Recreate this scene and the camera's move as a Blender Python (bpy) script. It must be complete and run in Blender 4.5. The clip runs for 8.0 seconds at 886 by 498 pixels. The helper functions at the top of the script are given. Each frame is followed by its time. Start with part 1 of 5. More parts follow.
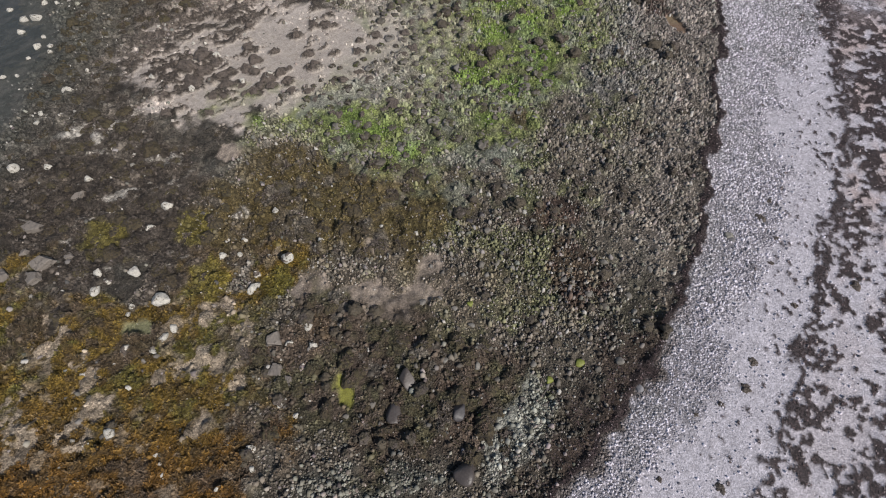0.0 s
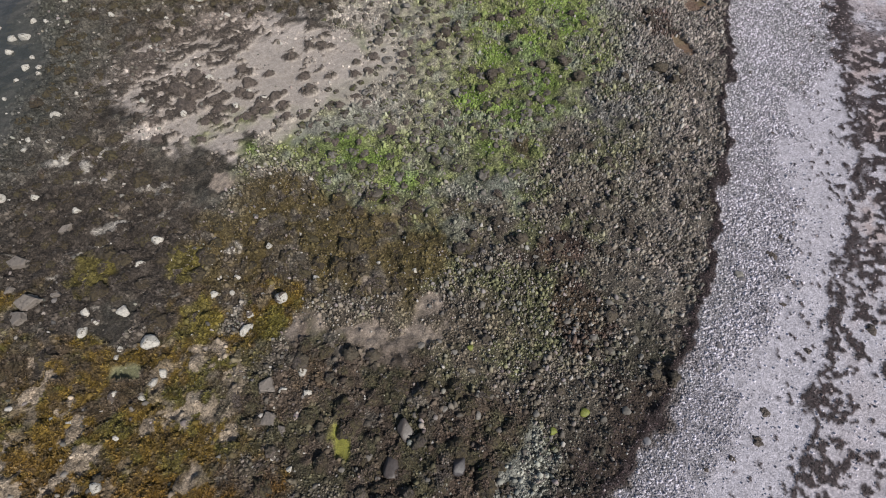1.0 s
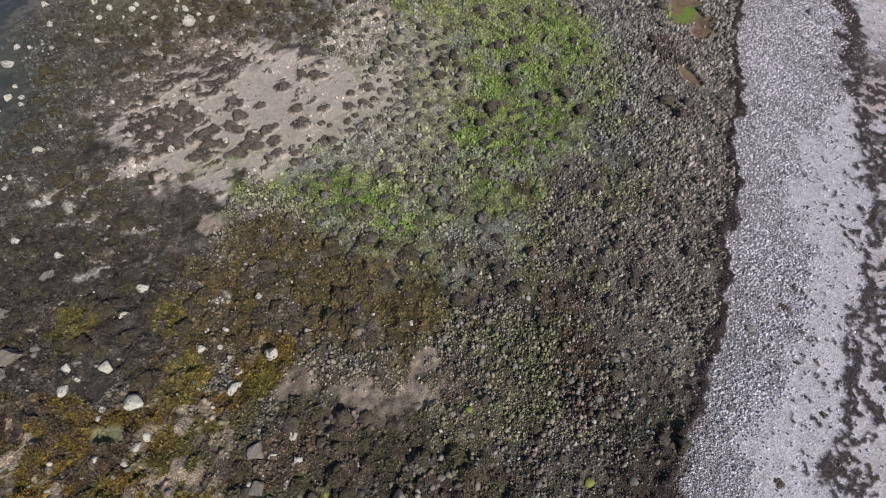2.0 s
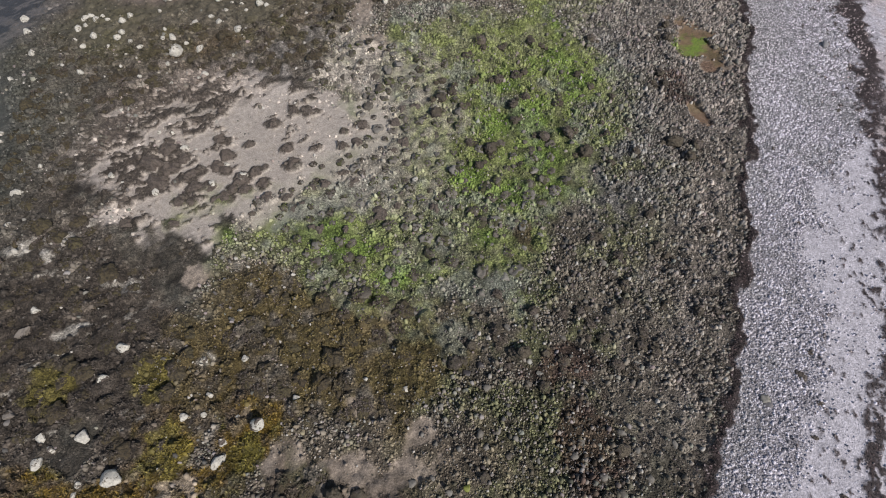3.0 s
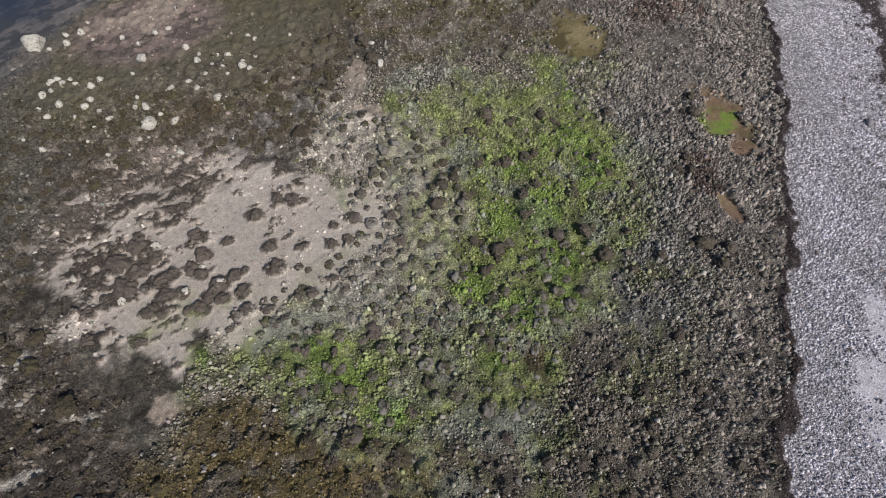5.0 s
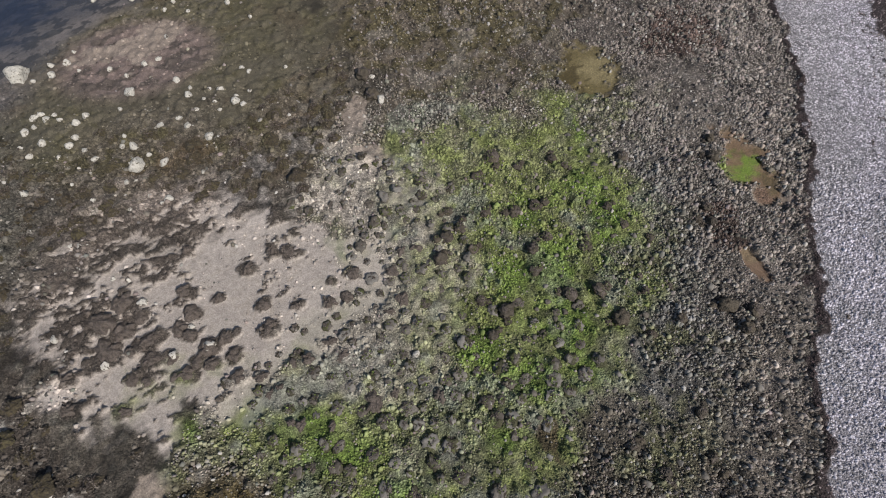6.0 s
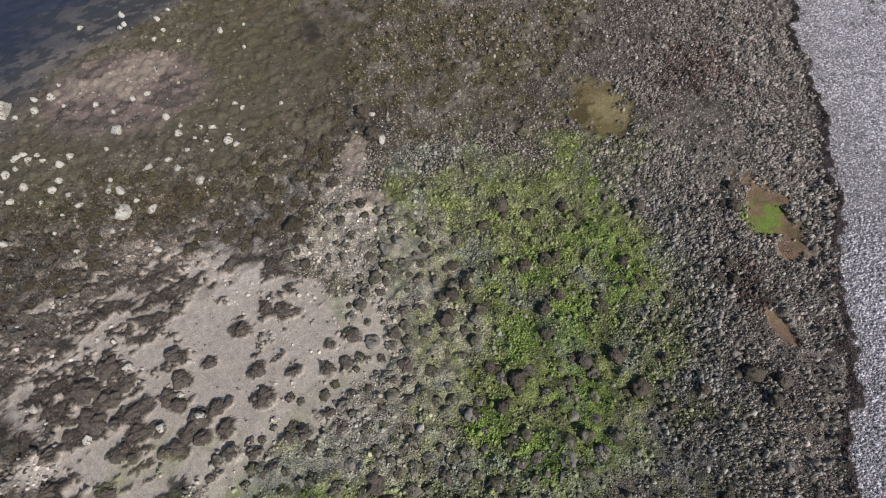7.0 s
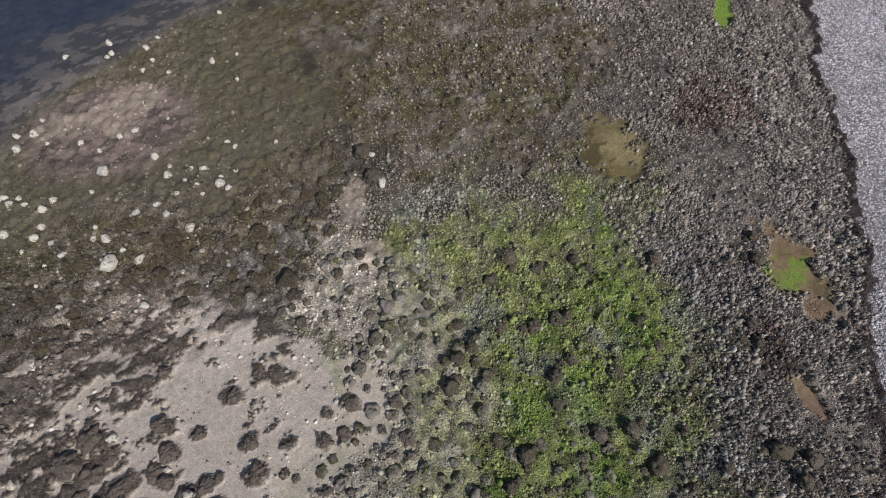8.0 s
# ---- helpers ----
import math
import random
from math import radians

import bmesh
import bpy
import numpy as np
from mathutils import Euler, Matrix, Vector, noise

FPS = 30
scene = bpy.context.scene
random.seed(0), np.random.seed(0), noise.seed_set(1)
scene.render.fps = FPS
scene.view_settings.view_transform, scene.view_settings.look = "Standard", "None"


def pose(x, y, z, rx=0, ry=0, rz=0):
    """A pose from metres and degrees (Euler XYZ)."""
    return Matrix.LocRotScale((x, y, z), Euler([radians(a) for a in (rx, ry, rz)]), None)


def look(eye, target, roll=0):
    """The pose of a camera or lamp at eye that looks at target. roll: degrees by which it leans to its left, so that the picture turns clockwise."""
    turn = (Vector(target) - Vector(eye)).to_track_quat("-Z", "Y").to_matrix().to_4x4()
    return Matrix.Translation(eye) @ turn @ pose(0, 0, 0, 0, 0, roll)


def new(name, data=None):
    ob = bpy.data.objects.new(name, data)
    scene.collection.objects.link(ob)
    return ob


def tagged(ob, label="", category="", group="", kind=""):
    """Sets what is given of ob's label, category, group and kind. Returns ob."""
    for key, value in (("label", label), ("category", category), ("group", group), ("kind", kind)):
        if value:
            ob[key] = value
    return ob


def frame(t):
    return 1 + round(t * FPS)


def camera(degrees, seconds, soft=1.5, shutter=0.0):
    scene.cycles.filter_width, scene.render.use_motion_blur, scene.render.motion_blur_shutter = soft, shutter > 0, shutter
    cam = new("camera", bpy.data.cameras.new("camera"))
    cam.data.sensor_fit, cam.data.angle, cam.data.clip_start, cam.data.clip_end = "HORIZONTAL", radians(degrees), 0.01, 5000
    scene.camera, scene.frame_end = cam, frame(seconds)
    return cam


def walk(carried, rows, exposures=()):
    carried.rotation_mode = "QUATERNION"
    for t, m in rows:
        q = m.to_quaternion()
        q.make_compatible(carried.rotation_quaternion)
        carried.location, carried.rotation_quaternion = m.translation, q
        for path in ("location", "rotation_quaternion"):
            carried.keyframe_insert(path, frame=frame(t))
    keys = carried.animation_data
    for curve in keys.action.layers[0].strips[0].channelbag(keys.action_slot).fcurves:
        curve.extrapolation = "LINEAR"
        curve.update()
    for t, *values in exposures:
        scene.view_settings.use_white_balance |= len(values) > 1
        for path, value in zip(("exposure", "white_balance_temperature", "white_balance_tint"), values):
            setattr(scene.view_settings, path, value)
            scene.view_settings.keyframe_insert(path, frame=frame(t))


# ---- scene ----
cam = camera(86.0, 8.0, soft=0.95)
PATH = [
    (0, (0.007, -0.013, 19.897), (0.017, 0.968, 18.154), -5.2),
    (0.5, (0.132, 0.97, 20.031), (0.139, 1.943, 18.283), -5.4),
    (1, (0.253, 2.066, 20.148), (0.26, 3.035, 18.398), -5.4),
    (1.5, (0.409, 3.338, 20.306), (0.416, 4.3, 18.553), -5.5),
    (3, (1.038, 7.71, 20.711), (1.044, 8.655, 18.948), -5.5),
    (3.5, (1.212, 9.308, 20.821), (1.219, 10.246, 19.055), -5.5),
    (4, (1.39, 10.936, 20.897), (1.394, 11.868, 19.127), -5.7),
    (4.5, (1.507, 12.57, 20.934), (1.51, 13.497, 19.162), -5.8),
    (6, (1.655, 17.515, 20.989), (1.656, 18.426, 19.208), -5.8),
    (6.5, (1.641, 19.133, 21.005), (1.644, 20.039, 19.222), -5.7),
    (7, (1.682, 20.768, 21.036), (1.684, 21.667, 19.249), -5.8),
    (7.5, (1.727, 22.374, 21.049), (1.729, 23.265, 19.258), -5.8),
    (8, (1.794, 23.945, 21.063), (1.793, 24.829, 19.269), -6.0),
]
walk(cam, [(t, look(eye, target, roll)) for t, eye, target, roll in PATH])

# ---- light ----
SUN_AZIMUTH, SUN_HEIGHT = radians(138.0), radians(42.0)  # clockwise from north (+y)
world = bpy.data.worlds.new("sky")
scene.world = world
world.use_nodes = True
wn, wl = world.node_tree.nodes, world.node_tree.links
wn.clear()
w_sky = wn.new("ShaderNodeTexSky")
w_sky.sky_type, w_sky.sun_disc = "NISHITA", False
w_sky.sun_elevation, w_sky.sun_rotation = SUN_HEIGHT, SUN_AZIMUTH
w_back, w_out = wn.new("ShaderNodeBackground"), wn.new("ShaderNodeOutputWorld")
w_back.inputs["Strength"].default_value = 0.07
wl.new(w_sky.outputs[0], w_back.inputs["Color"])
wl.new(w_back.outputs[0], w_out.inputs["Surface"])
sun_data = bpy.data.lights.new("sun", "SUN")
sun_data.energy, sun_data.angle, sun_data.color = 3.82, radians(2.0), (1.0, 0.95, 0.89)
sun = new("sun", sun_data)
SUN_WAY = Vector((math.sin(SUN_AZIMUTH) * math.cos(SUN_HEIGHT), math.cos(SUN_AZIMUTH) * math.cos(SUN_HEIGHT), math.sin(SUN_HEIGHT)))
sun.matrix_world = look(SUN_WAY * 60, (0, 0, 0))
tagged(sun, kind="structure")

# ---- noise and zones over the plan ----
RNG = np.random.default_rng(11)
LATTICE = RNG.random((256, 256))


def value_noise(x, y):
    """Smooth lattice noise, 0 to 1."""
    x0, y0 = np.floor(x).astype(int), np.floor(y).astype(int)
    fx, fy = x - x0, y - y0
    fx, fy = fx * fx * (3 - 2 * fx), fy * fy * (3 - 2 * fy)
    a, b = LATTICE[x0 % 256, y0 % 256], LATTICE[(x0 + 1) % 256, y0 % 256]
    c, d = LATTICE[x0 % 256, (y0 + 1) % 256], LATTICE[(x0 + 1) % 256, (y0 + 1) % 256]
    return (a * (1 - fx) + b * fx) * (1 - fy) + (c * (1 - fx) + d * fx) * fy


def fbm(x, y, size, octaves=4, seed=0, gain=0.55):
    """Layered noise with lumps of that size in metres, 0 to 1, mean about 0.5."""
    total, amp, norm = 0.0, 1.0, 0.0
    for n in range(octaves):
        turn = 0.6 * n + seed
        u = (x * math.cos(turn) + y * math.sin(turn)) / size + 17.3 * seed + 5.1 * n
        v = (-x * math.sin(turn) + y * math.cos(turn)) / size + 9.7 * seed + 3.7 * n
        total, norm = total + amp * value_noise(u, v), norm + amp
        amp, size = amp * gain, size * 0.5
    return total / norm


def ramp(v, lo, hi):
    v = np.clip((v - lo) / (hi - lo), 0, 1)
    return v * v * (3 - 2 * v)


def inside(x, y, corners, soft, ragged=0.0, seed=0):
    """How far a place lies inside a zone: 0 outside, 1 inside, soft metres in between, with a ragged edge."""
    out, reach = np.zeros(np.shape(x)), soft + 2 * ragged
    near = (x > min(p[0] for p in corners) - reach) & (x < max(p[0] for p in corners) + reach) & (y > min(p[1] for p in corners) - reach) & (y < max(p[1] for p in corners) + reach)
    x, y = x[near], y[near]
    dist, odd = np.full(np.shape(x), 1e9), np.zeros(np.shape(x), bool)
    for (ax, ay), (bx, by) in zip(corners, corners[1:] + corners[:1]):
        ex, ey = bx - ax, by - ay
        t = np.clip(((x - ax) * ex + (y - ay) * ey) / (ex * ex + ey * ey), 0, 1)
        dist = np.minimum(dist, np.hypot(x - ax - t * ex, y - ay - t * ey))
        if ay != by:
            odd ^= ((ay > y) != (by > y)) & (x < (bx - ax) * (y - ay) / (by - ay) + ax)
    signed = np.where(odd, dist, -dist)
    if ragged:
        signed = signed + ragged * (fbm(x, y, 2.2, 5, seed) - 0.5) * 4
    out[near] = ramp(signed, -soft, soft)
    return out


def spot(x, y, cx, cy, rx, ry, turn=0.0, ragged=0.35, seed=0, lo=0.75, hi=1.1):
    """A round patch with a ragged rim: 1 in the middle, 0 outside."""
    c, s = math.cos(radians(turn)), math.sin(radians(turn))
    out, wide = np.zeros(np.shape(x)), max(rx, ry) * (hi + ragged)
    near = (np.abs(x - cx) < wide) & (np.abs(y - cy) < wide)
    x, y = x[near], y[near]
    u, v = ((x - cx) * c + (y - cy) * s) / rx, (-(x - cx) * s + (y - cy) * c) / ry
    r = np.hypot(u, v) + ragged * (fbm(x, y, 0.9, 5, seed, 0.68) - 0.5) * 2
    out[near] = 1 - ramp(r, lo, hi)
    return out


GREEN = [(-10.9, 20.3), (-10.4, 21.6), (-6.4, 22.5), (-2.0, 24.6), (-1.2, 27.0), (-1.0, 29.5), (-2.6, 31.4), (-0.6, 33.8), (3.8, 35.8), (7.0, 36.4),
         (10.5, 36.6), (11.3, 33.5), (11.7, 30.0), (11.3, 27.0), (10.3, 24.6), (8.6, 21.3), (6.5, 19.0), (4.0, 17.2), (0.0, 16.0), (-2.3, 16.0), (-4.0, 17.2), (-7.0, 19.0)]
SAND = [(-18.0, 25.4), (-17.8, 27.2), (-15.2, 29.4), (-11.5, 30.6), (-7.7, 30.6), (-5.9, 30.6), (-2.4, 30.0), (-0.6, 29.5), (-0.9, 27.3), (-1.1, 26.4), (-1.9, 24.8),
        (-3.0, 23.8), (-4.5, 23.0), (-6.5, 22.6), (-7.6, 21.3), (-9.6, 21.0), (-9.7, 19.8), (-10.3, 19.2), (-11.3, 19.2), (-11.4, 20.4), (-13.0, 21.4), (-14.6, 21.9), (-16.2, 23.2)]
SAND_FRINGE = [(-19.2, 25.6), (-19.8, 28.0), (-17.0, 31.0), (-13.0, 32.6), (-8.0, 32.0), (-2.4, 30.6), (-6.0, 26.0), (-12.0, 22.0), (-16.5, 24.0)]
OLIVE = [(-11.5, 16.5), (-8.0, 18.6), (-4.0, 17.4), (0.0, 16.0), (1.4, 12.5), (-1.5, 10.4), (-4.0, 10.8), (-6.4, 10.2), (-8.5, 11.6), (-11.0, 12.6)]
ORANGE = [(-30.0, 12.0), (-18.0, 11.3), (-14.6, 9.2), (-12.5, 11.0), (-11.0, 12.4), (-7.0, 11.0), (-6.6, 8.6), (-8.4, 7.2), (-8.0, 4.6), (-8.6, 0.0), (-8.6, -8.0), (-32.0, -8.0)]
SHORE = [(-28.0, -80.0), (-28.0, 18.0), (-24.6, 25.0), (-23.6, 31.0), (-25.4, 36.0), (-23.4, 42.0), (-21.6, 47.0), (-16.6, 50.5), (-10.5, 56.0), (-2.0, 65.0), (20.0, 100.0)]
MIRE = [(-8.6, 8.6), (-6.0, 9.2), (-3.5, 7.8), (-0.5, 6.8), (1.6, 5.0), (1.6, 3.2), (0.0, 2.2), (-3.0, 2.3), (-5.5, 3.0), (-7.8, 1.5), (-8.8, 3.0)]
MIXED = [(-9.0, 21.0), (-4.0, 21.0), (0.0, 23.0), (2.4, 26.0), (2.4, 31.0), (0.5, 34.0), (-4.0, 34.5), (-7.0, 31.5), (-2.5, 29.5), (-2.0, 26.5), (-6.0, 23.2)]
NORTH = [(-12.0, 60.0), (-4.0, 47.0), (-3.0, 39.0), (1.5, 37.5), (6.0, 38.5), (9.5, 38.0), (9.0, 41.5), (12.0, 45.0), (13.5, 52.0), (11.0, 62.0)]
MUDDY = [(-40.0, 60.0), (-12.0, 60.0), (-4.0, 48.0), (-2.0, 40.0), (-6.0, 33.0), (-11.0, 31.0), (-18.0, 29.0), (-17.0, 21.0), (-11.5, 17.0), (-9.0, 11.5), (-13.0, 10.5), (-40.0, 12.0)]
SOFT = [(-24.0, 60.0), (-4.0, 60.0), (-2.0, 46.0), (-5.0, 40.5), (-9.0, 38.0), (-14.0, 38.5), (-21.0, 37.5), (-25.0, 40.0)]
CLUMPS_A = [
    (-13.9, 27.0, 1.2), (-14.7, 26.1, 1.5), (-13.6, 25.6, 1.1), (-12.3, 25.0, 1.15), (-14.2, 24.7, 1.55), (-13.0, 24.5, 0.55), (-12.0, 24.1, 1.1), (-11.1, 24.1, 0.75), (-12.9, 26.3, 0.85), (-11.0, 27.3, 0.8),
    (-10.5, 26.2, 1.1), (-11.0, 25.5, 0.9), (-10.4, 25.1, 0.75), (-9.3, 26.8, 0.75), (-9.5, 24.4, 1.15), (-9.9, 23.8, 0.7), (-10.8, 23.2, 0.5), (-10.3, 23.3, 0.8), (-9.2, 23.6, 0.75), (-8.7, 24.8, 0.8),
    (-8.2, 25.0, 0.45), (-8.2, 23.9, 0.85), (-7.9, 22.9, 0.7), (-12.7, 23.2, 0.75), (-12.0, 23.1, 0.55), (-12.8, 21.9, 0.7), (-15.3, 22.2, 1.0), (-15.7, 23.5, 0.85),
]
CLUMPS_B = [
    (-7.1, 26.2, 0.85), (-6.7, 25.1, 0.9), (-8.0, 28.2, 0.8), (-6.9, 29.1, 0.95), (-6.0, 28.9, 0.85), (-11.2, 29.6, 0.65), (-6.9, 22.8, 0.75), (-6.4, 22.0, 0.45), (-6.0, 22.2, 0.55), (-4.8, 23.4, 0.65),
    (-5.5, 23.2, 0.55), (-3.9, 24.1, 0.75), (-3.3, 23.4, 0.7), (-2.8, 27.4, 0.8), (-3.9, 27.1, 0.5), (-3.9, 26.0, 0.8), (-3.1, 26.2, 0.8), (-5.5, 26.0, 0.55), (-0.4, 28.3, 0.7), (0.3, 28.4, 0.7),
    (-0.9, 27.3, 0.8), (-0.5, 25.8, 1.1), (-1.1, 25.2, 0.65), (-1.9, 21.2, 0.95), (-1.0, 21.5, 0.5), (-5.0, 20.6, 0.55), (-3.7, 20.4, 0.5), (-5.4, 20.7, 0.45), (0.9, 21.2, 0.7),
]
CLUMPS = CLUMPS_A + CLUMPS_B
STRAND_Y = [-20, 0.5, 1.3, 2.4, 3.6, 4.9, 6.2, 7.4, 9.0, 10.7, 12.6, 14.3, 15.1, 16.5, 18.0, 19.1, 21.5, 22.3, 24.5, 26.9, 28.8, 30.9, 33.0, 35.0, 37.0, 39.0, 41.3, 43.9, 45.7, 48.4, 90]
STRAND_X = [-25, 3.4, 4.5, 5.8, 6.9, 8.2, 9.2, 10.4, 11.4, 12.7, 13.5, 14.0, 14.4, 15.2, 16.1, 16.2, 17.2, 17.9, 18.6, 19.5, 20.3, 21.2, 21.8, 22.2, 23.1, 23.5, 24.2, 24.5, 25.6, 25.9, 35]
BAND_Y = [-20, -0.2, 0.7, 2.2, 3.4, 5.2, 6.6, 9.0, 11.6, 13.6, 17.2, 21.6, 26.8, 28.3, 31.2, 35.3, 38.5, 48.0, 90]
BAND_X = [-4, 10.4, 11.0, 12.3, 13.2, 14.5, 15.5, 17.0, 19.1, 19.9, 21.9, 23.9, 25.7, 26.3, 27.2, 28.6, 29.3, 31.8, 42]


def past_strand(x, y):
    """Metres to the landward side of the line of drift weed (a little ragged)."""
    wob = (fbm(x, y, 1.6, 4, 3) - 0.5) * 1.2 + (fbm(x, y, 0.65, 3, 4) - 0.5) * 1.0
    return (x - np.interp(y, STRAND_Y, STRAND_X) + wob) * 0.83


def past_band(x, y):
    """Metres past the near edge of the upper weed band."""
    return (x - np.interp(y, BAND_Y, BAND_X)) * 0.85 + (fbm(x, y, 1.8, 5, 6, 0.65) - 0.5) * 2.0 + (fbm(x, y, 0.45, 2, 7) - 0.5) * 0.9


def off_shore(x, y):
    """Metres out into the sea from the edge of the water (rough)."""
    return np.interp(y, [p[1] for p in SHORE], [p[0] for p in SHORE]) - x


def weights(x, y):
    """All the zones at a place."""
    z = {}
    s, b = past_strand(x, y), past_band(x, y)
    z["beach"] = ramp(s, -0.1, 0.15)
    south = 1 - ramp(y, 5.0, 9.5)
    thick = (0.42 * (fbm(x, y, 1.1, 3, 8) - 0.5) - 0.05 * ramp(y, 18, 28)) * ramp(y, 8, 12)
    z["strand"] = ramp(s, -0.29 - thick, -0.22 - thick) * (1 - ramp(s, 0.10 + thick, 0.17 + thick))
    z["strand"] = np.maximum(z["strand"], 0.7 * ramp(y, 33, 36) * ramp(s, -1.55, -1.42) * (1 - ramp(s, -1.28, -1.15)) * ramp(fbm(x, y, 1.4, 3, 10), 0.42, 0.52))
    z["strand_wide"] = south * ramp(s, -2.8, -0.9) * (1 - ramp(s, 0.0, 0.4)) * ramp(fbm(x, y, 1.0, 5, 9) + 0.12 * ramp(s, -1.4, -0.6), 0.36, 0.56)
    far = ramp(y, 22.0, 29.0)
    near = 1 - ramp(y, 7.5, 12.5)
    patch = 0.66 * fbm(x, y, 0.32, 2, 12, 0.8) + 0.34 * fbm(x, y, 1.1, 3, 16)
    dense = ramp(b, 0.0, 0.2) * (1 - ramp(b, 1.0, 1.4))
    middle = np.maximum(ramp(b, 0.0, 0.2) * (1 - ramp(b, 0.6, 1.0)) * ramp(patch, 0.36, 0.44), ramp(b, 0.5, 1.0) * ramp(patch, 0.485, 0.52))
    edge = ramp(b, 0.0, 0.08) * (1 - ramp(b, 0.28, 0.40)) * ramp(fbm(x, y, 0.8, 3, 13), 0.36, 0.44)
    ragged = np.maximum(edge, ramp(b, 0.1, 0.3) * ramp(patch - 0.16 * ramp(b, 1.7, 2.0) * (1 - ramp(b, 2.7, 3.2)), 0.475, 0.51))
    z["band"] = np.clip(far * dense + (1 - far) * ((1 - near) * middle + near * ragged), 0, 1)
    flecks = ramp(b, -3.2, -0.6) * (1 - ramp(b, -0.2, 0.3)) * ramp(fbm(x * 1.6, y * 0.8, 0.32, 2, 15, 0.6), 0.735, 0.76)
    z["band"] = np.maximum(z["band"], flecks)
    z["pink"] = ramp(b, 0.3, 1.2) * (1 - 0.5 * far) * (1 - 0.75 * near)
    z["fine"] = ramp(s + 2.6 * (fbm(x, y, 1.5, 5, 14) - 0.5) - 3.0 * ramp(y, 17, 25), 2.1, 3.4)
    z["green"] = inside(x, y, GREEN, 1.5, 2.0, 21)
    z["sand"] = np.maximum(inside(x, y, SAND, 0.32, 1.1, 22), 0.85 * inside(x, y, SAND_FRINGE, 0.8, 1.1, 20))
    heart = inside(x, y, SAND, 1.6, 1.0, 22)
    z["olive"] = inside(x, y, OLIVE, 0.9, 1.0, 23)
    z["orange"] = inside(x, y, ORANGE, 0.5, 2.0, 24)
    z["mud"] = inside(x, y, MUDDY, 1.2, 2.2, 25)
    z["mire"] = inside(x, y, MIRE, 0.8, 1.6, 28)
    z["mixed"] = inside(x, y, MIXED, 1.0, 1.6, 29)
    z["north"] = inside(x, y, NORTH, 1.5, 2.2, 27)
    along, across = 0.93 * x + 0.36 * y, -0.36 * x + 0.93 * y
    isle = fbm(along * 0.55, across, 0.6, 5, 39, 0.72) + 0.03 * ramp(-x, 11, 17) - 0.11 * ramp(x, -14, -10) + 0.06 * ramp(y, 27.5, 30)
    z["soft"] = inside(x, y, SOFT, 2.0, 1.5, 30)
    z["soft"] = np.maximum(z["soft"], 0.6 * z["north"])
    stain = np.zeros(np.shape(x))
    for n, (cx, cy, wide) in enumerate(CLUMPS):
        stain = np.maximum(stain, spot(x, y, cx, cy, 0.6 * min(wide, 1.15), 0.44 * min(wide, 1.15), 25 * math.sin(7.0 * n), 1.2, 91 + n % 5, 0.8, 1.0))
    z["isle"] = np.maximum(z["sand"] * ramp(isle + 0.085 * (1 - heart), 0.56, 0.585), stain)
    z["sea"] = ramp(off_shore(x, y) + (fbm(x, y, 5.0, 4, 26) - 0.5) * 5, -1.0, 2.5)
    return z


def lerp(a, b, m):
    return a * (1 - m[:, None]) + np.asarray(b)[None, :] * m[:, None]


def cells(x, y, size, seed, share=1.0):
    """Domes strewn over the plan on a jittered grid: 1 at the middle of each, 0 outside."""
    gx0, gy0 = np.floor(x / size).astype(int), np.floor(y / size).astype(int)
    best = np.zeros(np.shape(x))
    for dx in (-1, 0, 1):
        for dy in (-1, 0, 1):
            cx, cy = gx0 + dx, gy0 + dy
            a, c = LATTICE[(cx * 7 + seed) % 256, (cy * 13 + 3 * seed) % 256], LATTICE[(cx * 11 + 5 * seed) % 256, (cy * 5 + seed) % 256]
            r = LATTICE[(cx * 3 + seed) % 256, (cy * 17 + 7 * seed) % 256]
            d = np.hypot(x / size - cx - a, y / size - cy - c)
            best = np.maximum(best, np.where(r < share, 1 - (d / (0.32 + 0.4 * r)) ** 2, 0))
    return np.clip(best, 0, 1)


POOLS = [(11.2, 39.3, 1.9, 2.1, 10), (18.2, 31.3, 1.2, 2.4, 12), (16.3, 25.6, 0.42, 0.95, 20), (20.9, 49.0, 0.6, 2.2, -18), (-4.6, 5.1, 0.36, 0.75, 18), (-13.9, 8.7, 0.8, 0.35, 0)]


def pool_mask(x, y):
    best = np.zeros(np.shape(x))
    for k, (cx, cy, rx, ry, turn) in enumerate(POOLS):
        best = np.maximum(best, spot(x, y, cx, cy, rx, ry, turn, 0.85, 80 + k))
    return np.maximum(best, spot(x, y, 18.1, 29.4, 0.6, 0.7, 0, 0.4, 88))


BARE = [(-18.0, 8.0, 0.36), (-17.9, 9.8, 0.36), (-17.4, 8.8, 0.3), (-16.4, 7.3, 0.4), (-15.7, 6.3, 0.45), (-14.9, 5.1, 0.55), (-18.6, 5.7, 0.55), (-11.8, 5.2, 0.3), (-11.9, 4.7, 0.25), (-10.6, 4.1, 0.45),
        (-10.4, 9.1, 0.55), (-9.2, 8.0, 0.42), (-8.9, 7.5, 0.34), (-10.6, 7.1, 0.5), (-10.2, 6.8, 0.35), (-11.2, 6.5, 0.5), (-9.2, 6.7, 0.45), (-9.1, 5.7, 0.5), (-12.5, 6.3, 0.3), (-17.6, 4.2, 0.65), (-15.5, 3.9, 0.6)]


